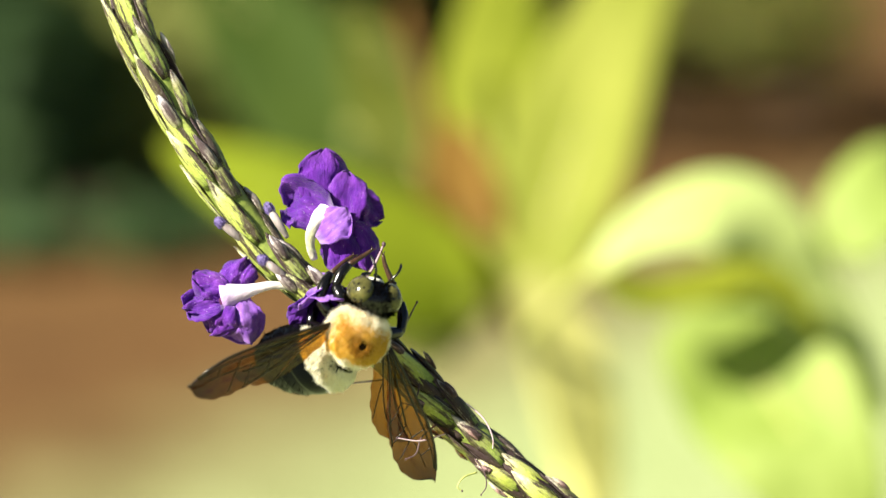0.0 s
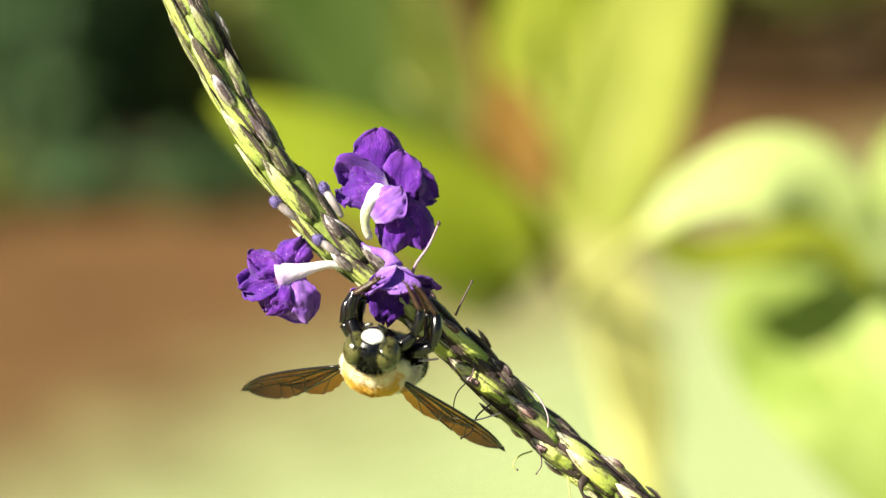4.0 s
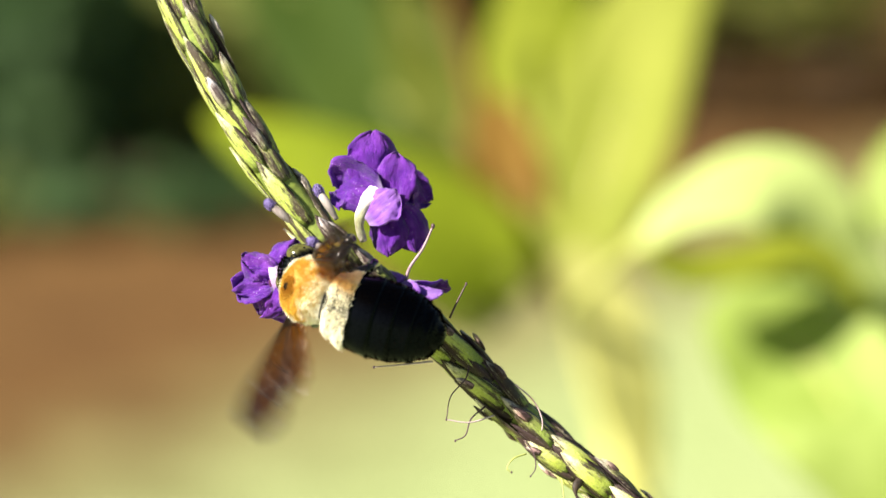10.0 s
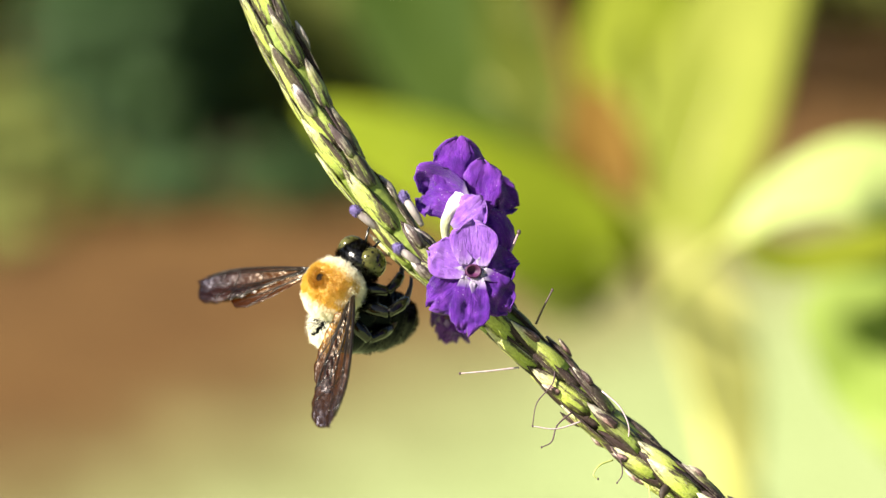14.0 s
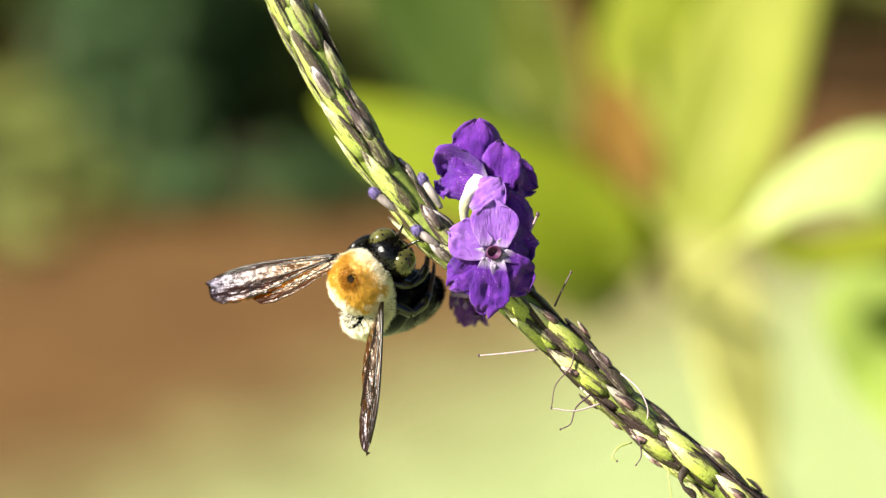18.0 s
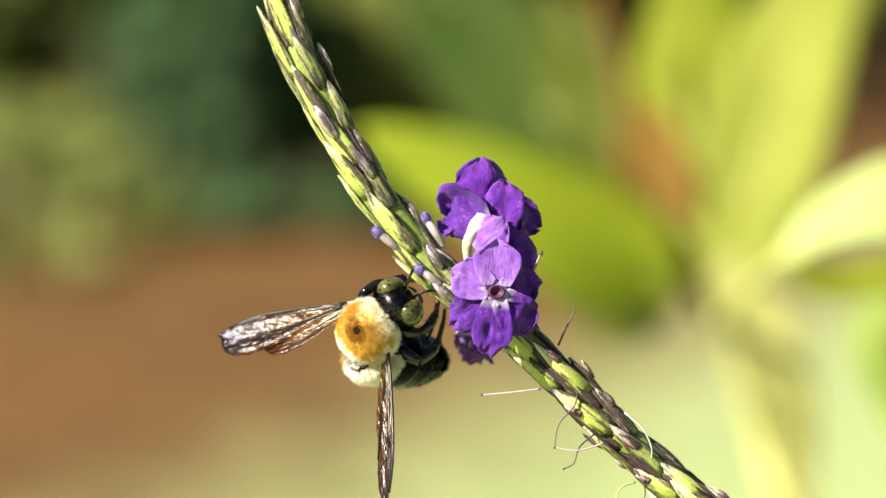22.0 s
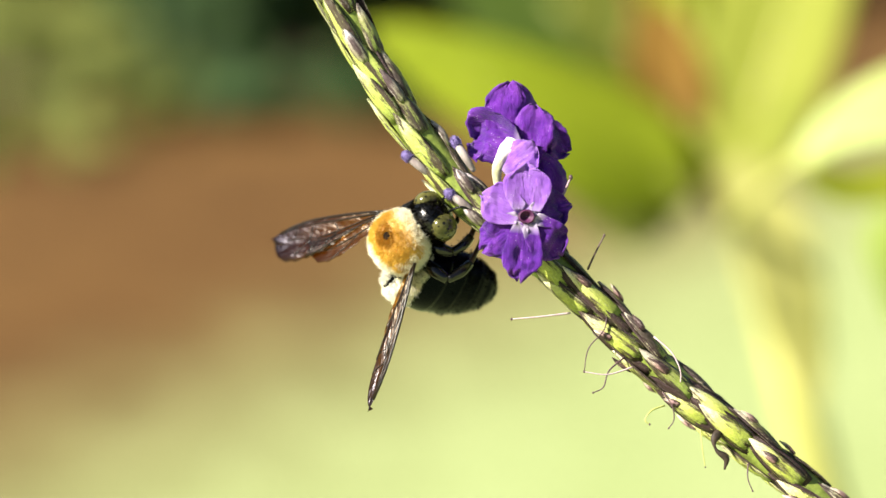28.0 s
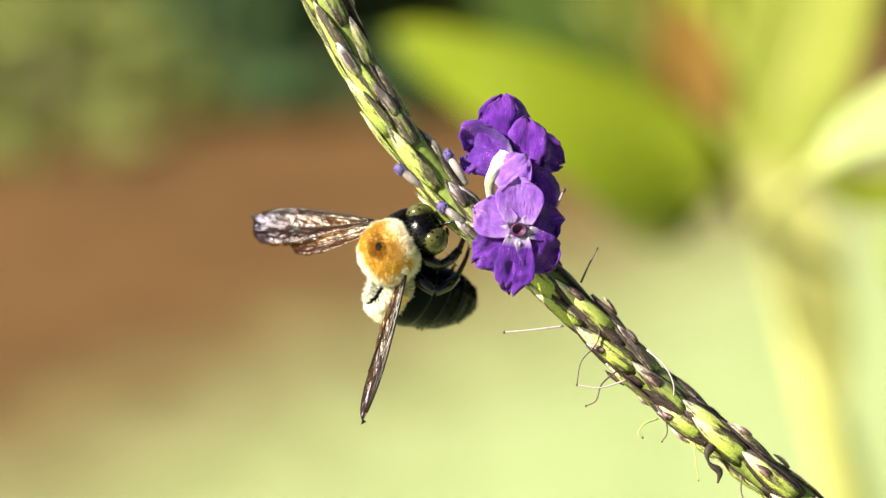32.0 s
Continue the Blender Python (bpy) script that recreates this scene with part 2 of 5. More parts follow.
MAT_TARSUS = plain("tarsus_brown", (0.02, 0.010, 0.006), (0.07, 0.035, 0.018), 0.35, 3000, bump=0.4)
MAT_BALD = plain("bald_brown", (0.004, 0.003, 0.002), (0.02, 0.011, 0.005), 0.8, 3000, bump=0.8, spec=0.04)
MAT_IVORY = plain("clypeus_ivory", (0.72, 0.70, 0.58), (0.86, 0.84, 0.74), 0.35, 3000, bump=0.15)


def eye_material():
    m, nt, n, l, p = nodes_of("eye_olive")
    tc, vor = n.new("ShaderNodeTexCoord"), n.new("ShaderNodeTexVoronoi")
    l.new(tc.outputs["Object"], vor.inputs["Vector"])
    vor.inputs["Scale"].default_value = 1500
    tone = ramp(nt, noise_out(nt, 900, 3, 0.5), [(0.35, (0.036, 0.035, 0.010)), (0.65, (0.100, 0.095, 0.028))])
    c = mixed(nt, ramp(nt, vor.outputs["Distance"], [(0.24, (1, 1, 1)), (0.36, (0, 0, 0))]), tone, (0.010, 0.010, 0.005))
    c = mixed(nt, ramp(nt, gen_axis(nt, 1), [(0.06, (0, 0, 0)), (0.22, (1, 1, 1))]), (0.008, 0.008, 0.004), c)
    l.new(c, p.inputs["Base Color"])
    p.inputs["Roughness"].default_value = 0.16
    p.inputs["Specular IOR Level"].default_value = 0.45
    return m


def hair_material(name, dark, light, share=0.35):
    m, nt, n, l, p = nodes_of(name)
    geo = nt.nodes.new("ShaderNodeNewGeometry")
    c = ramp(nt, geo.outputs["Random Per Island"], [(0.0, dark), (1.0, light)])
    l.new(c, p.inputs["Base Color"])
    p.inputs["Roughness"].default_value = 0.7
    p.inputs["Specular IOR Level"].default_value = 0.05
    if share:
        translucent(m, nt, p, c, share)
    return m


def thorax_material():
    """Skin under the fur: amber on the back, black below."""
    m, nt, n, l, p = nodes_of("thorax_skin")
    f = noise_out(nt, 9000, 4, 0.7)
    amber = ramp(nt, f, [(0.3, (0.56, 0.33, 0.09)), (0.7, (0.80, 0.60, 0.26))])
    l.new(mixed(nt, ramp(nt, gen_axis(nt, 2), [(0.34, (0, 0, 0)), (0.44, (1, 1, 1))]), (0.006, 0.005, 0.004), amber), p.inputs["Base Color"])
    p.inputs["Roughness"].default_value = 0.8
    bumped(nt, f, p, 0.8, 0.0001)
    return m


def wing_material():
    """A smoky membrane: clear amber near the root, darker towards the tip, with a rippled sheen."""
    m, nt, n, l, p = nodes_of("wing_smoky")
    out = nt.nodes["Material Output"]
    tr = nt.nodes.new("ShaderNodeBsdfTransparent")
    tc = n.new("ShaderNodeTexCoord")
    ln = n.new("ShaderNodeVectorMath")
    ln.operation = "LENGTH"
    l.new(tc.outputs["Object"], ln.inputs[0])
    far = n.new("ShaderNodeMath")
    far.operation = "MULTIPLY"
    l.new(ln.outputs["Value"], far.inputs[0])
    far.inputs[1].default_value = 1 / (272 * GU)
    cloud = noise_out(nt, 300, 3)
    tint = ramp(nt, far.outputs[0], [(0.05, (0.88, 0.66, 0.25)), (0.45, (0.71, 0.46, 0.10)), (0.72, (0.50, 0.30, 0.07)), (1.0, (0.26, 0.17, 0.11))])
    l.new(mixed(nt, ramp(nt, cloud, [(0.35, (0, 0, 0)), (0.65, (0.4, 0.4, 0.4))]), tint, (0.46, 0.27, 0.07)), tr.inputs[0])
    l.new(ramp(nt, far.outputs[0], [(0.4, (0.36, 0.34, 0.31)), (0.75, (0.28, 0.28, 0.33)), (1.0, (0.16, 0.16, 0.24))]), p.inputs["Base Color"])
    p.inputs["Roughness"].default_value = 0.34
    p.inputs["Metallic"].default_value = 1.0
    ripple = noise_out(nt, 700, 3, 0.5, stretch=(0.5, 1.5, 1))
    bumped(nt, ripple, p, 1.0, 0.0007)
    mx = nt.nodes.new("ShaderNodeMixShader")
    l.new(ramp(nt, far.outputs[0], [(0.3, (0.12, 0.12, 0.12)), (0.95, (0.17, 0.17, 0.17))]), mx.inputs[0])
    l.new(tr.outputs[0], mx.inputs[1])
    l.new(p.outputs[0], mx.inputs[2])
    l.new(mx.outputs[0], out.inputs[0])
    return m


MAT_EYE = eye_material()
MAT_AMBER = hair_material("hair_amber", (0.60, 0.37, 0.045), (0.90, 0.65, 0.15), 0.4)
MAT_RUST = hair_material("hair_rust", (0.32, 0.14, 0.016), (0.66, 0.36, 0.055), 0.3)
MAT_CREAM = hair_material("hair_cream", (0.88, 0.83, 0.66), (0.98, 0.96, 0.87), 0.45)
MAT_BLACKHAIR = hair_material("hair_black", (0.001, 0.001, 0.001), (0.004, 0.003, 0.002), 0.0)
MAT_BLACKHAIR.node_tree.nodes["Principled BSDF"].inputs["IOR"].default_value = 1.1
MAT_THORAX = thorax_material()
MAT_WING = wing_material()
MAT_VEIN = plain("wing_vein", (0.003, 0.002, 0.001), (0.012, 0.006, 0.003), 0.3, 3000)

MAT_LEAF = leafy("leaf_lime", (0.139, 0.173, 0.012), (0.239, 0.269, 0.023), 0.6, 0.45, trans=(0.323, 0.347, 0.015))
# Brighter copies of the lime leaf, with sunlight put into their colour.
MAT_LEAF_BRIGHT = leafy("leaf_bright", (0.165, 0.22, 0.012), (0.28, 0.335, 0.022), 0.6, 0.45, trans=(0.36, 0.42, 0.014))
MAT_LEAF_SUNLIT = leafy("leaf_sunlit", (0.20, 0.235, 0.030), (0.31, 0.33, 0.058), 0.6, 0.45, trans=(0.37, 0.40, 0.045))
# Darker leaf copy: half shade is put into the olive colour.
MAT_LEAF_HALF_SHADE = leafy("leaf_half_shade", (0.045, 0.060, 0.006), (0.085, 0.100, 0.010), 0.65, 0.3, trans=(0.095, 0.118, 0.008))
MAT_LEAF_RUST = leafy("leaf_rust", (0.100, 0.054, 0.010), (0.19, 0.105, 0.018), 0.7, 0.2, trans=(0.13, 0.07, 0.01))
MAT_LEAF_TAN = leafy("leaf_tan", (0.31, 0.31, 0.09), (0.41, 0.40, 0.14), 0.6, 0.35, trans=(0.37, 0.35, 0.10))
MAT_LEAF_GREEN = leafy("leaf_green", (0.19, 0.27, 0.035), (0.38, 0.46, 0.14), 0.5, 0.40, 22.0, trans=(0.24, 0.34, 0.04))
# Glossy leaf whose pale colour also carries the sun's highlight.
MAT_LEAF_GLOSS_LIT = leafy("leaf_gloss_lit", (0.32, 0.41, 0.11), (0.50, 0.57, 0.23), 0.4, 0.35, trans=(0.38, 0.46, 0.12))
MAT_LEAF_GLOSS_LIT.node_tree.nodes["Principled BSDF"].inputs["Specular IOR Level"].default_value = 0.22
# Darkest leaf copy, with full shade put into its green.
MAT_LEAF_SHADE = leafy("leaf_shade", (0.023, 0.046, 0.006), (0.054, 0.085, 0.011), 0.7, 0.25, trans=(0.077, 0.123, 0.009))
MAT_PETIOLE = plain("petiole_red", (0.060, 0.032, 0.008), (0.12, 0.062, 0.012), 0.6, 120, (1, 1, 0.3), spec=0.1)
MAT_STALK = plain("stalk_green", (0.34, 0.34, 0.09), (0.46, 0.45, 0.15), 0.5, 120, (1, 1, 0.3))
MAT_SHRUB = leafy("shrub_leaf", (0.150, 0.190, 0.049), (0.260, 0.280, 0.079), 0.6, 0.35, 9)
# Dark shrub leaf: the shade is put into its colour.
MAT_SHRUB_SHADE = leafy("shrub_shade_leaf", (0.026, 0.058, 0.020), (0.058, 0.100, 0.036), 0.5, 0.2, 9)
MAT_SHRUB_MID = leafy("shrub_olive_leaf", (0.085, 0.10, 0.020), (0.16, 0.17, 0.035), 0.6, 0.3, 9)
# Dark brown leaves that stand in for tree shade on the soil.
MAT_LITTER_SHADE = leafy("litter_shade_leaf", (0.020, 0.011, 0.004), (0.055, 0.030, 0.010), 0.8, 0.1, 9)
MAT_TWIG = plain("twig_bark", (0.05, 0.035, 0.02), (0.12, 0.08, 0.05), 0.8, 60)


def soil_material():
    """Mulched earth that passes into a sunlit lawn along a worn, patchy edge."""
    m, nt, n, l, p = nodes_of("soil_and_lawn")
    big, mid, fine = noise_out(nt, 0.9, 4), noise_out(nt, 7, 5), noise_out(nt, 90, 5)
    c = mixed(nt, 0.5, ramp(nt, big, [(0.3, (0.056, 0.029, 0.010)), (0.7, (0.182, 0.102, 0.032))]), ramp(nt, mid, [(0.3, (0.058, 0.028, 0.010)), (0.7, (0.182, 0.100, 0.034))]))
    c = mixed(nt, 0.3, c, ramp(nt, fine, [(0.3, (0.028, 0.014, 0.006)), (0.7, (0.203, 0.102, 0.047))]))
    g = mixed(nt, 0.5, ramp(nt, mid, [(0.3, (0.281, 0.328, 0.134)), (0.7, (0.377, 0.420, 0.206))]), ramp(nt, fine, [(0.3, (0.175, 0.250, 0.072)), (0.7, (0.403, 0.480, 0.233))]))
    tc = n.new("ShaderNodeTexCoord")
    dot = n.new("ShaderNodeVectorMath")
    dot.operation = "DOT_PRODUCT"
    l.new(tc.outputs["Object"], dot.inputs[0])
    dot.inputs[1].default_value = (0.82, -0.573, 0.0)
    add = n.new("ShaderNodeMath")
    add.operation = "MULTIPLY_ADD"
    l.new(mid, add.inputs[0])
    add.inputs[1].default_value = 0.5
    l.new(dot.outputs["Value"], add.inputs[2])
    rng = n.new("ShaderNodeMapRange")
    rng.interpolation_type = "SMOOTHSTEP"
    rng.inputs["From Min"].default_value = -1.61
    rng.inputs["From Max"].default_value = -0.82
    l.new(add.outputs[0], rng.inputs["Value"])
    l.new(mixed(nt, rng.outputs[0], c, g), p.inputs["Base Color"])
    p.inputs["Roughness"].default_value = 0.9
    p.inputs["Specular IOR Level"].default_value = 0.08
    bumped(nt, fine, p, 0.6, 0.01)
    return m


MAT_SOIL = soil_material()


# ---- mesh helpers ----
def mesh_of(bm, name, material, smooth=True):
    me = bpy.data.meshes.new(name)
    bmesh.ops.recalc_face_normals(bm, faces=bm.faces)
    bm.to_mesh(me)
    bm.free()
    me.materials.append(material)
    if smooth:
        me.polygons.foreach_set("use_smooth", [True] * len(me.polygons))
    return me


def part(name, bm, material, parent, label="", m=None):
    ob = new(name, bm if isinstance(bm, bpy.types.Mesh) else mesh_of(bm, name, material))
    ob.parent = parent
    if m is not None:
        ob.matrix_basis = m
    if label:
        tagged(ob, label)
    return ob


def spline(points, n):
    """n places along a smooth line through the points."""
    pts = [Vector(p) for p in points]
    pts = [pts[0] * 2 - pts[1], *pts, pts[-1] * 2 - pts[-2]]
    out = []
    for i in range(n):
        f = i / (n - 1) * (len(pts) - 3)
        k = min(int(f), len(pts) - 4)
        t = f - k
        a, b, c, d = pts[k:k + 4]
        out.append(0.5 * ((2 * b) + (c - a) * t + (2 * a - 5 * b + 4 * c - d) * t * t + (3 * b - a - 3 * c + d) * t ** 3))
    return out


def tube(bm, line, radii, sides=8, up=(0, 0, 1), squash=1.0):
    """A closed tube along a line of places."""
    rings = []
    n = len(line)
    for i, p in enumerate(line):
        t = (line[min(i + 1, n - 1)] - line[max(i - 1, 0)]).normalized()
        s = t.cross(Vector(up))
        if s.length < 0.1:
            s = t.cross(Vector((1, 0.3, 0)))
        s.normalize()
        o = s.cross(t)
        r = radii(i / (n - 1)) if callable(radii) else radii
        rings.append([bm.verts.new(p + (s * math.cos(a) + o * math.sin(a) * squash) * r) for a in (k / sides * math.tau for k in range(sides))])
    for a, b in zip(rings, rings[1:]):
        for k in range(sides):
            bm.faces.new((a[k], a[(k + 1) % sides], b[(k + 1) % sides], b[k]))
    bm.faces.new(rings[0])
    bm.faces.new(rings[-1])
    return bm


def sheet(bm, f, nu, nv, thick):
    """A thin closed sheet over a surface f(u, v), u and v from 0 to 1."""
    P = [[Vector(f(i / nu, j / nv)) for j in range(nv + 1)] for i in range(nu + 1)]
    top, low = [], []
    for i in range(nu + 1):
        ra, rb = [], []
        for j in range(nv + 1):
            du = P[min(i + 1, nu)][j] - P[max(i - 1, 0)][j]
            dv = P[i][min(j + 1, nv)] - P[i][max(j - 1, 0)]
            nrm = du.cross(dv)
            nrm = nrm.normalized() if nrm.length > 1e-14 else Vector((0, 0, 1))
            ra.append(bm.verts.new(P[i][j] + nrm * thick * 0.5))
            rb.append(bm.verts.new(P[i][j] - nrm * thick * 0.5))
        top.append(ra)
        low.append(rb)
    for i in range(nu):
        for j in range(nv):
            bm.faces.new((top[i][j], top[i + 1][j], top[i + 1][j + 1], top[i][j + 1]))
            bm.faces.new((low[i][j], low[i][j + 1], low[i + 1][j + 1], low[i + 1][j]))
    for i in range(nu):
        bm.faces.new((top[i][0], low[i][0], low[i + 1][0], top[i + 1][0]))
        bm.faces.new((top[i][nv], top[i + 1][nv], low[i + 1][nv], low[i][nv]))
    for j in range(nv):
        bm.faces.new((top[0][j], top[0][j + 1], low[0][j + 1], low[0][j]))
        bm.faces.new((top[nu][j], low[nu][j], low[nu][j + 1], top[nu][j + 1]))
    return bm


def blob(bm, centre, radii, nu=24, nv=16, shape=None):
    """A rounded body: an ellipsoid, which shape(place on the unit ball) may scale."""
    c = Vector(centre)
    rows = []
    for j in range(1, nv):
        th = math.pi * j / nv
        row = []
        for i in range(nu):
            ph = math.tau * i / nu
            d = Vector((math.sin(th) * math.cos(ph), math.cos(th), math.sin(th) * math.sin(ph)))
            k = shape(d) if shape else 1.0
            row.append(bm.verts.new(c + Vector((d.x * radii[0], d.y * radii[1], d.z * radii[2])) * k))
        rows.append(row)
    k0 = shape(Vector((0, 1, 0))) if shape else 1.0
    k1 = shape(Vector((0, -1, 0))) if shape else 1.0
    a = bm.verts.new(c + Vector((0, radii[1] * k0, 0)))
    b = bm.verts.new(c - Vector((0, radii[1] * k1, 0)))
    for r, s in zip(rows, rows[1:]):
        for i in range(nu):
            bm.faces.new((r[i], r[(i + 1) % nu], s[(i + 1) % nu], s[i]))
    for i in range(nu):
        bm.faces.new((a, rows[0][(i + 1) % nu], rows[0][i]))
        bm.faces.new((b, rows[-1][i], rows[-1][(i + 1) % nu]))
    return bm


def facing(place, way, top=(0, 1, 0)):
    """A pose at a place, with its z axis along way and its y axis towards top."""
    z = Vector(way).normalized()
    x = Vector(top).cross(z).normalized()
    y = z.cross(x)
    m = Matrix((x, y, z)).transposed().to_4x4()
    m.translation = place
    return m


def thing(name, m, label, category, group=""):
    ob = new(name)
    ob.empty_display_size = 0.01
    ob.matrix_basis = m
    return tagged(ob, label, category, group)


# ---- ground ----
def ground():
    bm = bmesh.new()
    n = 40
    V = {}
    for i in range(n + 1):
        for j in range(n + 1):
            x, y = ((i / n) * 2 - 1), ((j / n) * 2 - 1)
            X, Y = (abs(x) ** 3 * math.copysign(400, x)), (abs(y) ** 3 * math.copysign(400, y) + 3)
            V[i, j] = bm.verts.new((X, Y, -0.01))
    for i in range(n):
        for j in range(n):
            bm.faces.new((V[i, j], V[i + 1, j], V[i + 1, j + 1], V[i, j + 1]))
    g = new("ground", mesh_of(bm, "ground", MAT_SOIL))
    tagged(g, "brown mulched earth passing into sunlit yellow-green lawn", "ground", kind="structure")


ground()


# ---- shrubs far behind ----
def shrub(place, radius, height, material, seed, label, leaves=1500):
    rnd = random.Random(seed)
    top = thing("shrub", Matrix.Translation(place), label, "shrub", "shrubs behind the garden bed")
    bm = bmesh.new()
    for k in range(6):
        a = k / 6 * math.tau + rnd.random()
        end = Vector((math.cos(a) * radius * 0.6, math.sin(a) * radius * 0.6, height * (0.6 + 0.3 * rnd.random())))
        tube(bm, spline([(0, 0, -0.02), end * 0.45 + Vector((0, 0, 0.05)), end], 6), lambda t: 0.016 * (1 - 0.75 * t), 6)
    part("trunk", bm, MAT_TWIG, top)
    verts, faces = [], []
    for k in range(leaves):
        d = Vector((rnd.gauss(0, 1), rnd.gauss(0, 1), rnd.gauss(0, 1))).normalized()
        r = 0.45 + 0.55 * rnd.random() ** 0.5
        lump = 1 + 0.25 * noise.noise(d * 2.2 + Vector((seed, 0, 0)))
        c = Vector((d.x * radius * r * lump, d.y * radius * r * lump, height * (0.52 + 0.5 * d.z * r * lump)))
        if c.z < 0.03:
            continue
        a = Vector((rnd.gauss(0, 1), rnd.gauss(0, 1), rnd.gauss(0, 0.6))).normalized()
        b = a.cross(d + Vector((0, 0, 0.4))).normalized()
        s = 0.035 + 0.03 * rnd.random()
        i = len(verts)
        verts += [c - a * s, c + b * s * 0.42 + d * 0.006, c + a * s, c - b * s * 0.42 + d * 0.006]
        faces.append((i, i + 1, i + 2, i + 3))
    me = bpy.data.meshes.new("crown")
    me.from_pydata(verts, [], faces)
    me.materials.append(material)
    tagged(part("crown", me, material, top), kind="stuff")


# The dark shrubs owe their shade to a darker leaf colour.
DARK, MID = "evergreen shrub behind the mulch, coloured dark as in shade", "mid-green leafy shrub behind the mulch"
# Low clumps are added so the shrubs' shade fades gradually into the mulch.
LOW = "low open clump of green ground cover, added to soften the shrubs' dark edge"
for place, radius, height, material, seed, label, leaves in (
        ((-0.34, 4.35, -0.01), 0.21, 0.50, MAT_SHRUB_SHADE, 1, DARK, 1800), ((-0.80, 4.0, -0.01), 0.46, 0.10, MAT_SHRUB, 2, LOW, 330), ((-1.15, 4.2, -0.01), 0.50, 0.12, MAT_SHRUB, 3, LOW, 420), ((-0.20, 4.25, -0.01), 0.40, 0.10, MAT_SHRUB_SHADE, 11, LOW, 280), ((-0.66, 4.45, -0.01), 0.36, 0.18, MAT_SHRUB, 12, LOW, 520), ((0.34, 4.5, -0.01), 0.30, 0.14, MAT_SHRUB, 13, LOW, 300),
        # The first patch here is added to darken the mulch like tree shade.
        ((1.28, 5.8, -0.01), 0.60, 0.09, MAT_LITTER_SHADE, 14, "low patch of dark brown leaves added as shade on the mulch", 1500), ((-1.45, 4.7, -0.01), 0.30, 0.4, MAT_SHRUB, 9, MID, 1300), ((0.02, 4.6, -0.01), 0.30, 0.62, MAT_SHRUB, 4, MID, 1800), ((-0.30, 5.6, -0.01), 0.5, 1.1, MAT_SHRUB_SHADE, 5, DARK, 4600),
        ((1.50, 6.7, -0.01), 0.46, 0.42, MAT_SHRUB_MID, 10, MID, 800), ((-0.95, 5.0, -0.01), 0.36, 0.8, MAT_SHRUB, 7, MID, 2000), ((0.66, 6.6, -0.01), 0.42, 0.6, MAT_SHRUB_MID, 6, MID, 1500), ((-1.9, 5.2, -0.01), 0.5, 0.8, MAT_SHRUB, 8, MID, 1800)):
    shrub(place, radius, height, material, seed, label, leaves)


# ---- broad-leaved plant behind the spike ----
def big_leaf(parent, pts, width, material, label, fold=0.18, face=(-0.2, 0.2, 1.0), wave=0.04, seed=0, thick=0.0005, taper=0.0):
    """A broad leaf along a midrib of plan places (x, y, back), with its width in plan units."""
    rib = spline([plot(*p) for p in pts], 25)
    back = sum(p[2] for p in pts) / len(pts)
    w = width * GU * (1 + back / DIST)

    def f(u, v):
        i = u * 24
        k = min(int(i), 23)
        c = rib[k].lerp(rib[k + 1], i - k)
        t = (rib[k + 1] - rib[k]).normalized()
        s = t.cross(Vector(face)).normalized()
        n = s.cross(t)
        half = 0.5 * w * (math.sin(math.pi * min(1, 0.04 + 0.96 * u) ** 0.8) ** 0.62) * (1 - taper * max(0, 1 - u / 0.45) ** 1.5)
        a = (v - 0.5) * 2
        z = fold * half * abs(a) + wave * w * math.sin(9 * u + 3 * a + seed)
        return c + s * half * a + n * z

    bm = sheet(bmesh.new(), f, 26, 10, thick)
    leaf = part("leaf", bm, material, parent, label)
    bm = bmesh.new()
    tube(bm, [p - Vector((0, 0, 0.0006)) for p in rib], lambda q: w * 0.02 * (1.1 - q), 6)
    part("midrib", bm, MAT_STALK, leaf)
    return leaf


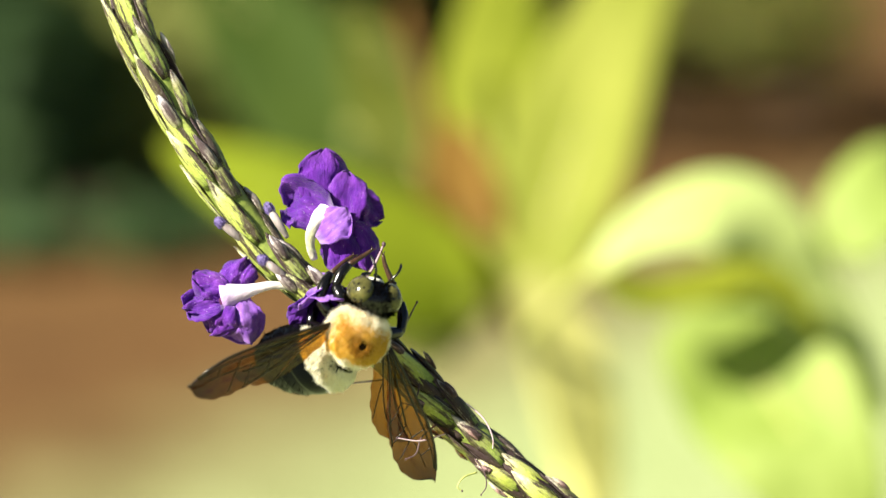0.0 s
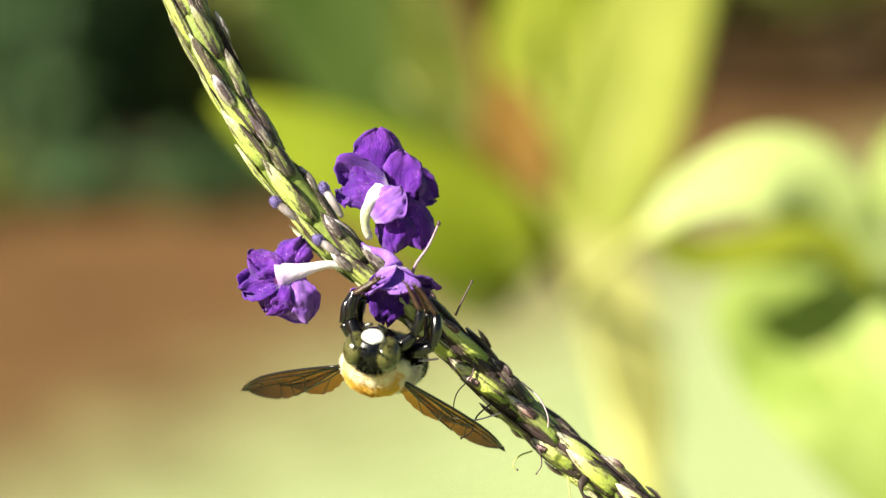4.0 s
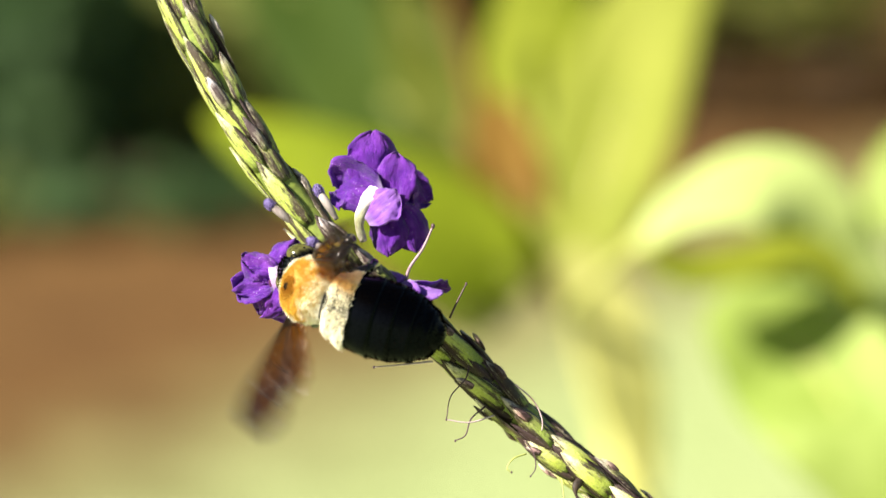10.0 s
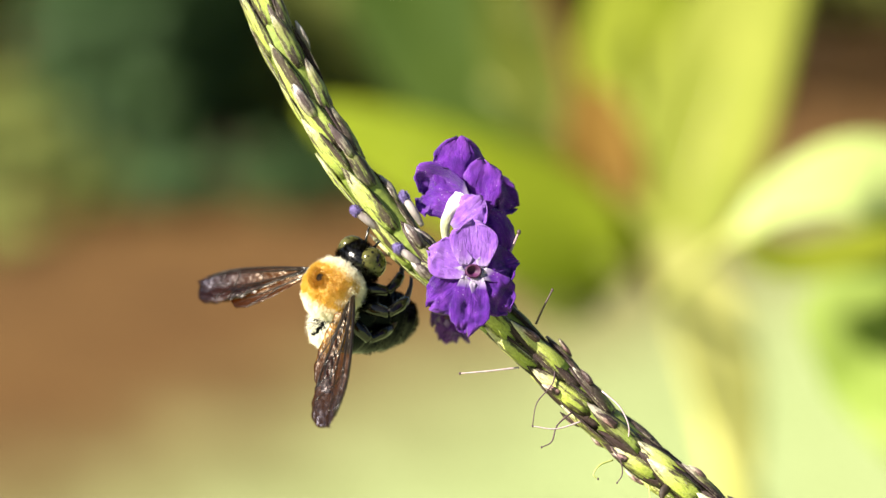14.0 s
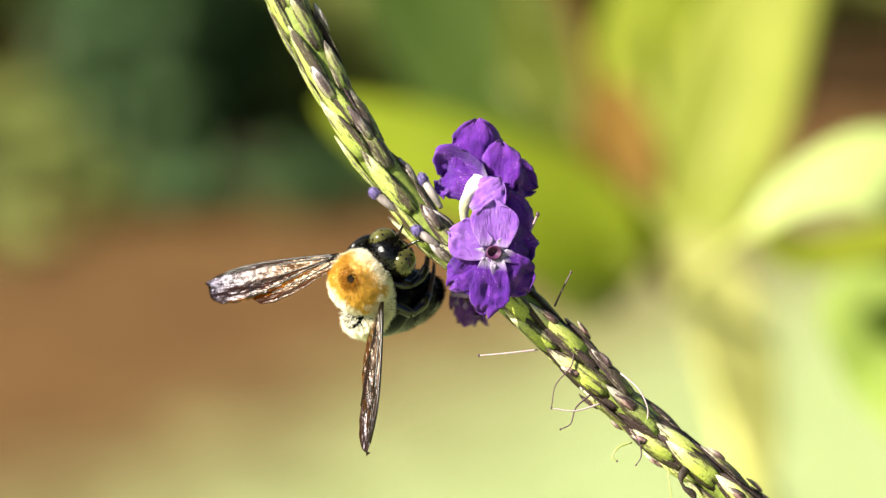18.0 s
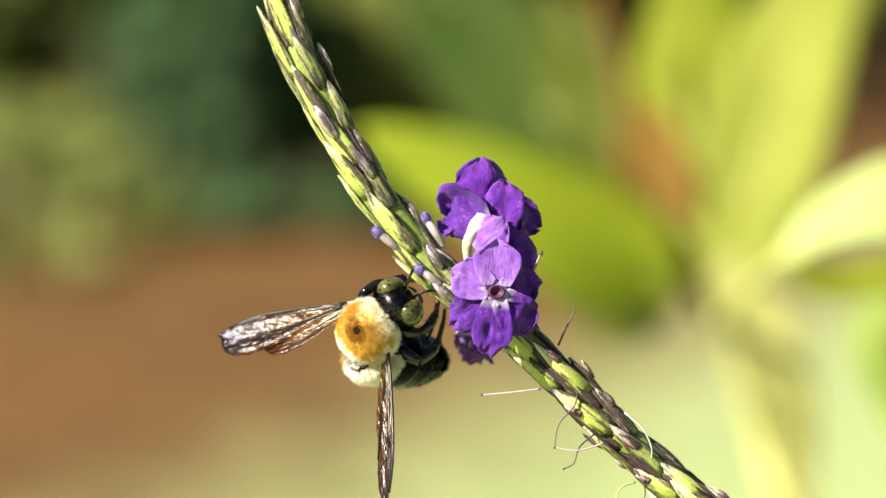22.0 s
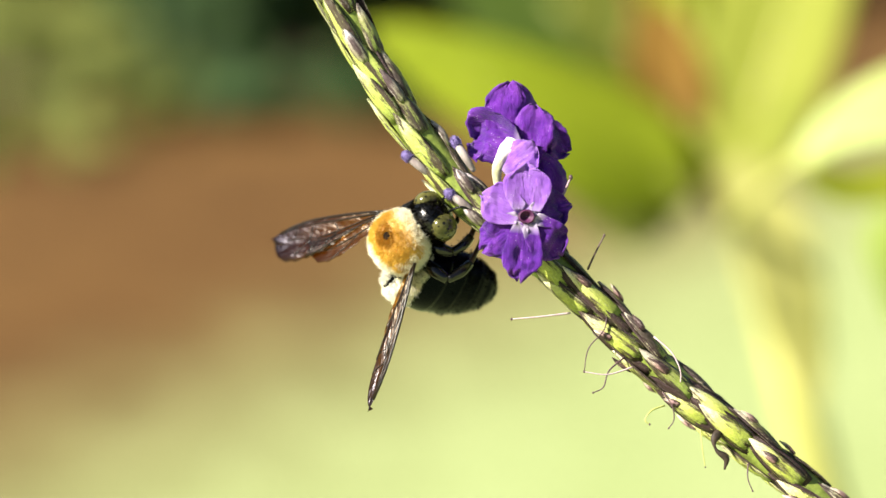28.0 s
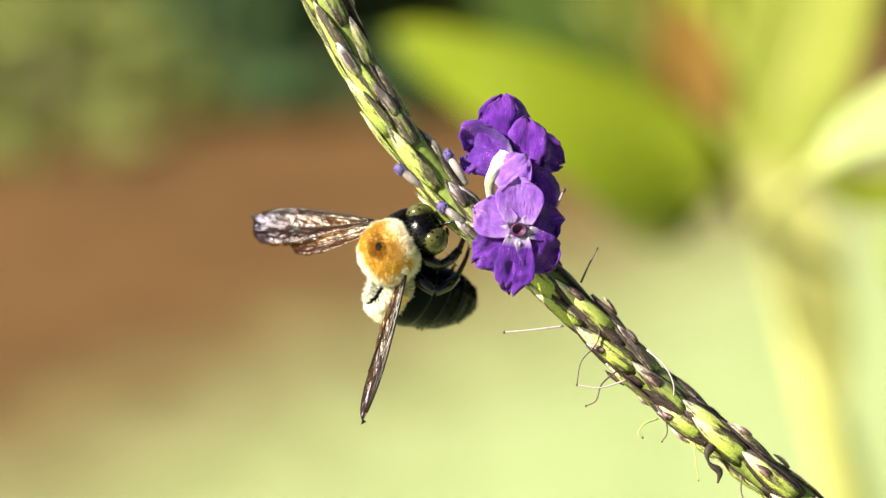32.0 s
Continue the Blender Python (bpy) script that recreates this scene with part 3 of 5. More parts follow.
def leafy_plant():
    top = thing("broad_leaved_plant", STAGE, "bushy garden plant with broad sunlit yellow-green leaves on reddish stalks", "plant")
    bm = bmesh.new()
    foot = STAGE.inverted() @ Vector((0.30, 0.50, -0.02))
    tube(bm, spline([foot, foot.lerp(plot(1500, 900, 0.470), 0.5), plot(1500, 880, 0.470), plot(1425, 600, 0.465), plot(1345, 330, 0.460), plot(1300, 240, 0.460)], 40),
         lambda t: 0.0080 - 0.0025 * t, 10)
    part("stalk", bm, MAT_STALK, top, "pale yellow-green stalk")
    bm = bmesh.new()
    tube(bm, spline([plot(1320, 390, 0.465), plot(1262, 275, 0.472), plot(1212, 130, 0.475), plot(1172, 0, 0.480), plot(1120, -200, 0.490)], 28),
         lambda t: 0.0026 + 0.0050 * math.exp(-((t - 0.38) / 0.20) ** 2), 12)
    part("stem", bm, MAT_PETIOLE, top, "red-brown woody stem with a swollen joint")
    for a, b, c, material in (((1310, 340, 0.455), (1250, 305, 0.452), (1190, 265, 0.450), MAT_PETIOLE), ((1310, 330, 0.458), (1330, 290, 0.455), (1345, 250, 0.458), MAT_STALK),
                              ((1330, 400, 0.450), (1390, 340, 0.36), (1450, 290, 0.285), MAT_STALK), ((1215, 190, 0.460), (1226, 150, 0.480), (1236, 110, 0.500), MAT_PETIOLE)):
        bm = bmesh.new()
        tube(bm, spline([plot(*a), plot(*b), plot(*c)], 10), lambda t: 0.0026 - 0.0008 * t, 8)
        part("petiole", bm, material, top)
    big_leaf(top, [(1196, 20, 0.466), (1222, 125, 0.462), (1250, 220, 0.458), (1306, 350, 0.456)], 132, MAT_LEAF_RUST, "withered rust-brown leaf at the joint", seed=12, fold=0.3)
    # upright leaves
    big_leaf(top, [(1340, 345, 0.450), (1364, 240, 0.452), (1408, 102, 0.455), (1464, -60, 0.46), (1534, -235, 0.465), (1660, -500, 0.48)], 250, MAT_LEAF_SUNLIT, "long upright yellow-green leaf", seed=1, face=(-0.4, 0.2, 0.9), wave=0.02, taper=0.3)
    big_leaf(top, [(1286, 215, 0.49), (1266, 100, 0.50), (1262, -15, 0.51), (1306, -235, 0.53), (1380, -470, 0.55)], 190, MAT_LEAF, "yellow-green upright leaf", seed=2, face=(-0.4, 0.2, 0.9))
    # These two leaves get their shade from darker leaf colours.
    big_leaf(top, [(1196, 160, 0.54), (1106, -19, 0.56), (1030, -210, 0.58)], 150, MAT_LEAF_HALF_SHADE, "leaf coloured dark olive as in half shade", seed=10)
    big_leaf(top, [(1180, 150, 0.60), (960, -60, 0.62), (760, -320, 0.64)], 270, MAT_LEAF_SHADE, "leaf coloured deep green as in shade", seed=3)
    big_leaf(top, [(1330, 240, 0.54), (1348, 60, 0.56), (1390, -180, 0.58)], 150, MAT_LEAF_BRIGHT, "yellow-green leaf behind the upright ones", seed=14, face=(-0.4, 0.2, 0.9))
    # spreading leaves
    big_leaf(top, [(1262, 352, 0.45), (1175, 290, 0.445), (960, 184, 0.44), (690, 54, 0.45)], 240, MAT_LEAF_BRIGHT, "spreading leaf in yellow-green brightened as if lit from above", fold=0.06, wave=0.015, seed=4, face=(-0.5, 0.45, 0.7), taper=0.75)
    # Half shade is coloured into this lower leaf too.
    big_leaf(top, [(1245, 385, 0.50), (1175, 358, 0.51), (985, 275, 0.52)], 180, MAT_LEAF_HALF_SHADE, "spreading leaf coloured dark olive as in half shade", fold=0.06, seed=9, face=(-0.5, 0.45, 0.7))
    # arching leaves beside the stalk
    big_leaf(top, [(1442, 300, 0.285), (1527, 226, 0.28), (1640, 186, 0.275), (1737, 215, 0.275), (1807, 311, 0.28), (1897, 426, 0.285), (1985, 560, 0.29)], 185, MAT_LEAF_GLOSS_LIT, "arching leaf coloured pale as if bright with sun", fold=0.03, seed=5, face=(-0.45, 0.5, 0.74), wave=0.02, taper=0.6)
    big_leaf(top, [(1905, 270, 0.30), (1950, 180, 0.30), (2026, 130, 0.30), (2130, 115, 0.31), (2260, 170, 0.32)], 190, MAT_LEAF_GREEN, "pale yellow-green leaf", seed=6, face=(-0.3, 0.5, 0.8))
    # An added sheet gives the arching leaf its darker underside.
    big_leaf(top, [(1458, 322, 0.268), (1541, 342, 0.268), (1632, 326, 0.268), (1724, 306, 0.268), (1796, 334, 0.268), (1868, 419, 0.268)], 88, MAT_LEAF, "darker yellow-green underside of the arching leaf, added as its own sheet", seed=11, fold=0.03, face=(-0.5, 0.5, 0.7))
    big_leaf(top, [(1606, 368, 0.290), (1735, 482, 0.285), (1840, 640, 0.27), (1940, 880, 0.27)], 310, MAT_LEAF_GREEN, "fresh green drooping leaf", fold=0.08, wave=0.03, seed=7, face=(-0.5, 0.5, 0.7))
    big_leaf(top, [(1340, 290, 0.448), (1398, 400, 0.445), (1436, 510, 0.445), (1462, 620, 0.45), (1482, 740, 0.455)], 128, MAT_LEAF_TAN, "pale yellow hanging leaf", seed=8, face=(-0.2, 0.4, 0.9))


leafy_plant()


# ---- flower spike ----
SPINE = [(488, -420, -6), (510, -260, -4), (540, -120, -2), (575, 0, 0), (628, 99, 0), (685, 198, 0), (756, 298, 0), (842, 398, 0), (941, 477, 0), (1035, 561, 0),
         (1134, 655, 0), (1234, 745, 0), (1314, 808, 0), (1405, 880, 0), (1562, 1006, -6), (1760, 1180, -14)]
SPINE_LINE = spline([at(*p) for p in SPINE], 260)


def spine_at(s):
    """Place and direction (towards the growing tip) at the share s of the spike, 0 at the tip."""
    i = s * 259
    k = min(max(int(i), 0), 258)
    p = SPINE_LINE[k].lerp(SPINE_LINE[k + 1], i - k)
    return p, (SPINE_LINE[k] - SPINE_LINE[k + 1]).normalized()


def calyx_mesh(name, length, width, height, material, tip=0.9):
    """A boat-shaped scale that lies along y, with a keel, thick and closed."""
    bm = bmesh.new()
    nu, nv = 9, 6
    top = []
    for i in range(nu + 1):
        u = i / nu
        half = width * 0.5 * (math.sin(math.pi * (0.12 + 0.88 * u) ** tip) ** 0.7 if u < 1 else 0.03)
        row = []
        for j in range(nv + 1):
            a = j / nv * 2 - 1
            z = height * (1 - a * a) * (0.12 + 1.05 * math.sin(math.pi * (0.08 + 0.90 * u))) + 0.3 * height * u + 0.10 * height * math.cos(a * 9) * (1 - u) + 0.22 * height * noise.noise(Vector((a * 2.3, u * 6, length)))
            row.append(bm.verts.new(Vector((half * a, u * length, z)) * GU))
        top.append(row)
    for i in range(nu):
        for j in range(nv):
            bm.faces.new((top[i][j], top[i + 1][j], top[i + 1][j + 1], top[i][j + 1]))
    low = [(r[0], r[-1]) for r in top]
    mid = [bm.verts.new((a.co + b.co) * 0.5 - Vector((0, 0, height * 0.25 * GU))) for a, b in low]
    for i in range(nu):
        bm.faces.new((low[i][0], mid[i], mid[i + 1], low[i + 1][0]))
        bm.faces.new((mid[i], low[i][1], low[i + 1][1], mid[i + 1]))
    bm.faces.new([*top[0], mid[0]])
    bm.faces.new([*top[-1], mid[-1]])
    return mesh_of(bm, name, material)


def spike():
    foot = STAGE @ at(1760, 1180, -14)
    top = thing("flower_spike", STAGE, "long arching green and purple flower spike with violet flowers", "flower spike")
    bm = bmesh.new()
    tube(bm, SPINE_LINE, lambda t: (10 + 18 * min(1, t * 5)) * GU, 14)
    part("rachis", bm, MAT_RACHIS, top)
    inv = STAGE.inverted()
    bm = bmesh.new()
    tube(bm, spline([inv @ foot, inv @ (foot + Vector((0.02, 0.01, -0.03))), inv @ (foot + Vector((0.035, 0.015, -0.10))), inv @ (foot + Vector((0.05, 0.02, -0.3))),
                     inv @ Vector((foot.x + 0.06, foot.y + 0.02, -0.02))], 40), lambda t: (24 + 14 * t) * GU, 10)
    part("stem", bm, MAT_RACHIS, top, "green lower stem that reaches the ground")
    rnd = random.Random(5)
    calyces = [calyx_mesh("calyx", 136, 42, 8, MAT_CALYX, 0.7), calyx_mesh("calyx", 122, 39, 8, MAT_CALYX, 0.75), calyx_mesh("calyx", 144, 43, 7, MAT_CALYX, 0.65)]
    spent = [calyx_mesh("calyx", 118, 39, 9, MAT_SPENT, 0.65), calyx_mesh("calyx", 104, 36, 9, MAT_SPENT, 0.7), calyx_mesh("calyx", 126, 38, 8, MAT_SPENT, 0.6)]
    bracts = [calyx_mesh("bract", 104, 22, 6, MAT_BRACT, 0.65), calyx_mesh("bract", 88, 20, 7, MAT_BRACT, 0.7), calyx_mesh("bract", 116, 21, 6, MAT_BRACT, 0.6)]
    buds = [calyx_mesh("bud", 66, 24, 8, MAT_BUD, 0.85), calyx_mesh("bud", 56, 22, 8, MAT_BUD, 0.9), calyx_mesh("bud", 72, 23, 7, MAT_BUD, 0.8)]
    backs = [calyx_mesh("bract", 142, 45, 4, MAT_BRACT, 0.7), calyx_mesh("bract", 128, 42, 4, MAT_BRACT, 0.72), calyx_mesh("bract", 148, 46, 4, MAT_BRACT, 0.66)]
    mouths = [calyx_mesh("calyx_mouth", 44, 16, 5, MAT_MOUTH, 0.7), calyx_mesh("calyx_mouth", 34, 15, 5, MAT_MOUTH, 0.75)]
    dusky = [calyx_mesh("calyx", 120, 37, 8, MAT_CALYX_DUSK, 0.7), calyx_mesh("calyx", 106, 34, 8, MAT_CALYX_DUSK, 0.65)]
    count = 82
    for k in range(count):
        s = 0.055 + 0.93 * k / count
        p, t = spine_at(s)
        ang = k * math.tau * 0.382 + 0.5 + rnd.uniform(-0.3, 0.3)
        side = t.cross(Vector((0, 0, 1))).normalized()
        slim = min(1, 0.45 + 2.2 * s)
        young = s < 0.56
        tilt = (rnd.uniform(0.2, 2.2), rnd.uniform(-12, 12), rnd.uniform(-8, 8))
        slide = rnd.uniform(-14, 14)
        for kind, turn, along, lift in (("calyx", 0.0, 0, 2.2), ("bract", 0.0, -9, 0.4), ("bract", -0.68, 40, 0.8)):
            backing = kind == "bract" and turn == 0.0
            if kind == "bract" and rnd.random() < (0.35 if backing else 0.8 if young else 0.5):
                continue
            a = ang + turn
            out = (side * math.cos(a) + Vector((0, 0, 1)) * math.sin(a)).normalized()
            m = Matrix((t.cross(out), t, out)).transposed().to_4x4()
            m.translation = p + out * (25.0 * slim + lift) * GU + t * (along + slide) * GU
            # the side of the spike that faces up and away from the bee gets the darker calyces
            dusky_side = out.dot(Vector((0.72, 0.66, 0.20))) > (0.42 if young else 0.40) + rnd.uniform(-0.35, 0.35)
            wide = slim
            if backing:
                wide = slim * (1.0 if young else 1.06)
            elif kind == "bract":
                tilt = (rnd.uniform(0.0, 1.8), rnd.uniform(-16, 16), rnd.uniform(-9, 9))
            m = m @ pose(0, 0, 0, *tilt) @ Matrix.Diagonal((wide, rnd.uniform(0.92, 1.08), slim, 1))
            meshes = backs if backing else bracts if kind == "bract" else dusky if dusky_side else (calyces if young else spent)
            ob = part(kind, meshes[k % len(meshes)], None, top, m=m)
            if kind == "calyx" and young and s > 0.1 and k % 5 != 1 and out.x > -0.35:
                part("bud", buds[k % 3], None, ob, m=Matrix.Translation(Vector((rnd.uniform(-5, 5), 62 + rnd.uniform(-10, 10), 7.5)) * GU) @ pose(0, 0, 0, rnd.uniform(-2.5, 0.5), rnd.uniform(-14, 14), rnd.uniform(-8, 8)))
            elif kind == "calyx" and not young and k % 3:
                part("calyx_mouth", mouths[k % 2], None, ob, m=Matrix.Translation(Vector((rnd.uniform(-5, 5), 66 + rnd.uniform(-10, 8), 10)) * GU) @ pose(0, 0, 0, rnd.uniform(-3, 5), rnd.uniform(-20, 20), rnd.uniform(-16, 16)))
    # short pale hairs all along the spike
    bm = bmesh.new()
    for k in range(5200):
        p, t = spine_at(rnd.uniform(0.06, 0.97))
        a = rnd.uniform(0, math.tau)
        side = t.cross(Vector((0, 0, 1))).normalized()
        out = side * math.cos(a) + Vector((0, 0, 1)) * math.sin(a)
        c = p + out * rnd.uniform(28, 35) * GU
        d = (out + t * rnd.uniform(-0.2, 1.0) + side * rnd.gauss(0, 0.3)).normalized()
        w = t.cross(d).normalized() * rnd.uniform(0.25, 0.45) * GU
        bm.faces.new([bm.verts.new(c - w), bm.verts.new(c + w), bm.verts.new(c + d * rnd.uniform(4, 10) * GU)])
    tagged(part("stem_hairs", bm, MAT_STYLE_LIME, top, "short pale hairs"), kind="stuff")
    # three buds about to open, with violet tips
    for base, tip, w in (((768, 350), (712, 304), 26), ((842, 352), (796, 280), 30), ((850, 416), (787, 370), 34)):
        a, b = at(*base, w - 10).lerp(at(*tip, w + 2), 0.35), at(*tip, w - 3)
        line = spline([a, a.lerp(b, 0.5) + Vector((0, 0, 5 * GU)), b], 11)
        bm = tube(bmesh.new(), line, lambda t: (2.5 + 5.0 * math.sin(math.pi * (0.10 + 0.62 * t))) * GU, 12)
        bud = part("bud", bm, MAT_BUD_WHITE, top, "white bud with a violet tip")
        d = (b - a).normalized()
        bm = blob(bmesh.new(), (0, 0, 0), (8.5 * GU, 12 * GU, 8.5 * GU), 18, 14, lambda q: 1 + 0.28 * noise.noise(q * 3.1 + d * 90) + 0.16 * noise.noise(q * 9))
        fuzz = random.Random(int(tip[0]))
        for k in range(420):
            q = Vector((fuzz.gauss(0, 1), fuzz.gauss(0, 1), fuzz.gauss(0, 1))).normalized()
            c = Vector((q.x * 8.4, q.y * 11.8, q.z * 8.4)) * GU
            s = q.cross(Vector((fuzz.gauss(0, 1), fuzz.gauss(0, 1), 1))).normalized() * 0.6 * GU
            bm.faces.new([bm.verts.new(c - s), bm.verts.new(c + s), bm.verts.new(c + q * fuzz.uniform(1.5, 4) * GU)])
        part("bud_tip", bm, MAT_BUDTIP, bud, m=facing(b + d * 4 * GU, (0.1, -0.1, 1), d))
    # dried styles and threads that stand off the spent part
    for material, r, pts in (
            (MAT_STYLE, 2.1, ((996, 577, 20), (940, 583, 34), (891, 587, 40))), (MAT_STYLE_DARK, 2.2, ((1027, 500, 14), (1040, 470, 24), (1055, 440, 28))),
            (MAT_STYLE_DARK, 1.6, ((1060, 568, 26), (1054, 605, 40), (1026, 638, 46), (1018, 678, 48))), (MAT_STYLE, 1.8, ((1106, 672, 24), (1060, 684, 44), (1018, 679, 50))),
            (MAT_STYLE_DARK, 1.8, ((1090, 655, 28), (1062, 678, 42), (1052, 706, 46), (1034, 716, 46))), (MAT_STYLE, 1.7, ((1142, 618, 32), (1172, 645, 40), (1188, 678, 40), (1188, 704, 34))),
            (MAT_STYLE_DARK, 1.6, ((1158, 716, 26), (1174, 740, 34), (1177, 764, 36), (1168, 779, 36))), (MAT_STYLE_LIME, 1.8, ((1162, 740, 22), (1138, 748, 34), (1126, 764, 38), (1134, 772, 38))),
            (MAT_STYLE_LIME, 1.3, ((1226, 785, 20), (1228, 815, 28), (1233, 848, 30))), (MAT_STYLE_MAUVE, 3.6, ((946, 446, 14), (955, 412, 22), (978, 378, 26), (996, 338, 28))),
            (MAT_STYLE_DARK, 1.6, ((1310, 842, 20), (1308, 868, 30), (1316, 890, 34)))):
        line = spline([at(*p) for p in pts], 16)
        bm = tube(bmesh.new(), line, lambda t, r=r: r * GU * (0.95 - 0.4 * t), 6)
        style = part("style", bm, material, top, "thin dry thread-like style")
        bm = blob(bmesh.new(), (0, 0, 0), (r * 1.05 * GU, r * 1.4 * GU, r * 1.05 * GU), 8, 6)
        part("stigma", bm, MAT_STYLE_DARK, style, m=Matrix.Translation(line[-1]))
    bm = tube(bmesh.new(), spline([at(1262, 782, 26), at(1248, 800, 34), at(1252, 818, 36), at(1269, 832, 36), at(1266, 852, 36)], 20),
              lambda t: (5.4 + 2.6 * math.sin(t * 11)) * GU * (1.1 - 0.4 * t), 8, squash=0.5)
    part("dried_bract", bm, MAT_DEAD, top, "dark curled dry bract")
    return top


def petal_mesh(length, width, curl, seed, material, crinkle=8.0):
    """A ruffled petal lobe along y; curl bends it up (plus) or back (minus)."""
    def f(u, v):
        a = v * 2 - 1
        edge = 1 + 0.07 * noise.noise(Vector((a * 2.4, u * 3.1, seed * 5.3))) + 0.05 * noise.noise(Vector((a * 7, u * 8, seed * 2.1)))
        half = width * 0.5 * (0.34 + 0.66 * math.sin(math.pi * min(1, 0.10 + 0.62 * u))) * max(0.0, 1 - max(0, (u - 0.6) / 0.4) ** 2.4) ** 0.5
        half = max(half, width * 0.08) * edge
        y = length * u * edge * (1 - 0.10 * a * a * u) - length * 0.09 * max(0, 1 - abs(a) * 3.2) * u ** 4
        z = curl * length * u * u
        q = Vector((half * a * 0.022, u * 2.4, seed * 3.7))
        z += crinkle * u * (noise.noise(q * 1.3) * 1.6 + noise.noise(q * 3.2) * 1.0 + 0.45 * noise.noise(q * 7.5)) + 0.06 * width * abs(a) ** 1.5 * (1 - u * 0.5)
        z += 3.5 * u * math.sin(a * 7 + seed) * abs(a)
        return Vector((half * a + crinkle * 0.5 * u * noise.noise(q * 2 + Vector((9, 0, 0))), y, z)) * GU
    return mesh_of(sheet(bmesh.new(), f, 24, 20, 1.4 * GU), "petal", material)


def lobe(parent, m, pts, width, material, seed, face=(-0.2, 0.2, 1.0), cup=0.25, crinkle=9.5, base=0.45):
    """A crumpled petal along a midrib of plan places, hinged at its first place; m: the flower's own pose."""
    rib = spline([at(*p) for p in pts], 21)
    y = (rib[-1] - rib[0]).normalized()
    x = y.cross(Vector(face)).normalized()
    hinge = Matrix((x, y, x.cross(y))).transposed().to_4x4()
    hinge.translation = rib[0]
    back = hinge.inverted()

    def f(u, v):
        a = v * 2 - 1
        i = u * 20
        k = min(int(i), 19)
        c = rib[k].lerp(rib[k + 1], i - k)
        t = (rib[k + 1] - rib[k]).normalized()
        s = t.cross(Vector(face)).normalized()
        n = s.cross(t)
        q = Vector((a * 1.1, u * 1.7, seed * 3.7))
        half = 0.5 * width * (base + (1 - base) * math.sin(math.pi * min(1, 0.05 + 0.68 * u))) * max(0.0, 1 - max(0, (u - 0.55) / 0.45) ** 2.6) ** 0.5
        half = max(half, 0.06 * width) * (1 + 0.14 * noise.noise(q * 2.1) + 0.12 * noise.noise(q * 5.3) + 0.07 * noise.noise(q * 12))
        z = cup * half * a * a + crinkle * (0.35 + u) * (1.4 * noise.noise(q) + 0.8 * noise.noise(Vector((a * 2.6, u * 2.4, seed * 1.9))) + 0.55 * noise.noise(Vector((a * 8, u * 5, seed))) + 0.2 * noise.noise(q * 11)) + 4.0 * u * math.sin(a * 6 + seed) * abs(a)
        return back @ (c + s * half * a * GU + n * z * GU + t * 3 * u * noise.noise(q * 4) * GU)

    ob = part("petal", mesh_of(sheet(bmesh.new(), f, 22, 18, 1.4 * GU), "petal", material), None, parent)
    ob.matrix_basis = m.inverted() @ hinge
    return ob


def flower(parent, m, tube_line, lobes, label, material=None, tube_r=9.0, plan=False, flare=6.0):
    """A flower whose throat lies at the origin and opens along z; lobes: (angle, length, width, curl, lean, material)."""
    bm = bmesh.new()
    pts = [m.inverted() @ at(*p) if plan else Vector(p) * GU for p in tube_line]
    line = spline(pts, 18)
    tube(bm, line, lambda t: (tube_r * (0.50 + 0.62 * t + 0.05 * math.sin(17 * t + tube_r)) + flare * max(0, (t - 0.62) / 0.38) ** 1.6) * GU, 14)
    fl = part("flower", bm, material or MAT_TUBE, parent, label, m)
    bm, rings = bmesh.new(), []
    for r, z in ((15, 5), (14, 10), (12, 10.5), (9.5, 7), (6.5, 4), (3, 2.4), (0.6, 2)):
        rings.append([bm.verts.new(Vector((r * math.cos(a), r * 0.85 * math.sin(a), z)) * GU) for a in (q / 16 * math.tau for q in range(16))])
    for p, q in zip(rings, rings[1:]):
        for k in range(16):
            bm.faces.new((p[k], p[(k + 1) % 16], q[(k + 1) % 16], q[k]))
    part("throat", bm, MAT_THROAT, fl, "dark red-purple throat")
    for k, (ang, length, width, curl, lean, mat) in enumerate(lobes):
        me = petal_mesh(length, width, curl, k + len(label), mat, 3.5 if mat == MAT_PETAL_LIGHT else 8.0)
        part("petal", me, None, fl, m=pose(0, 0, (0.4 + 0.5 * k) * GU, 0, 0, ang - 90) @ Matrix.Translation((0, 10 * GU, 0)) @ pose(0, 0, 0, lean, 0, 0))
    return fl


SPIKE = spike()
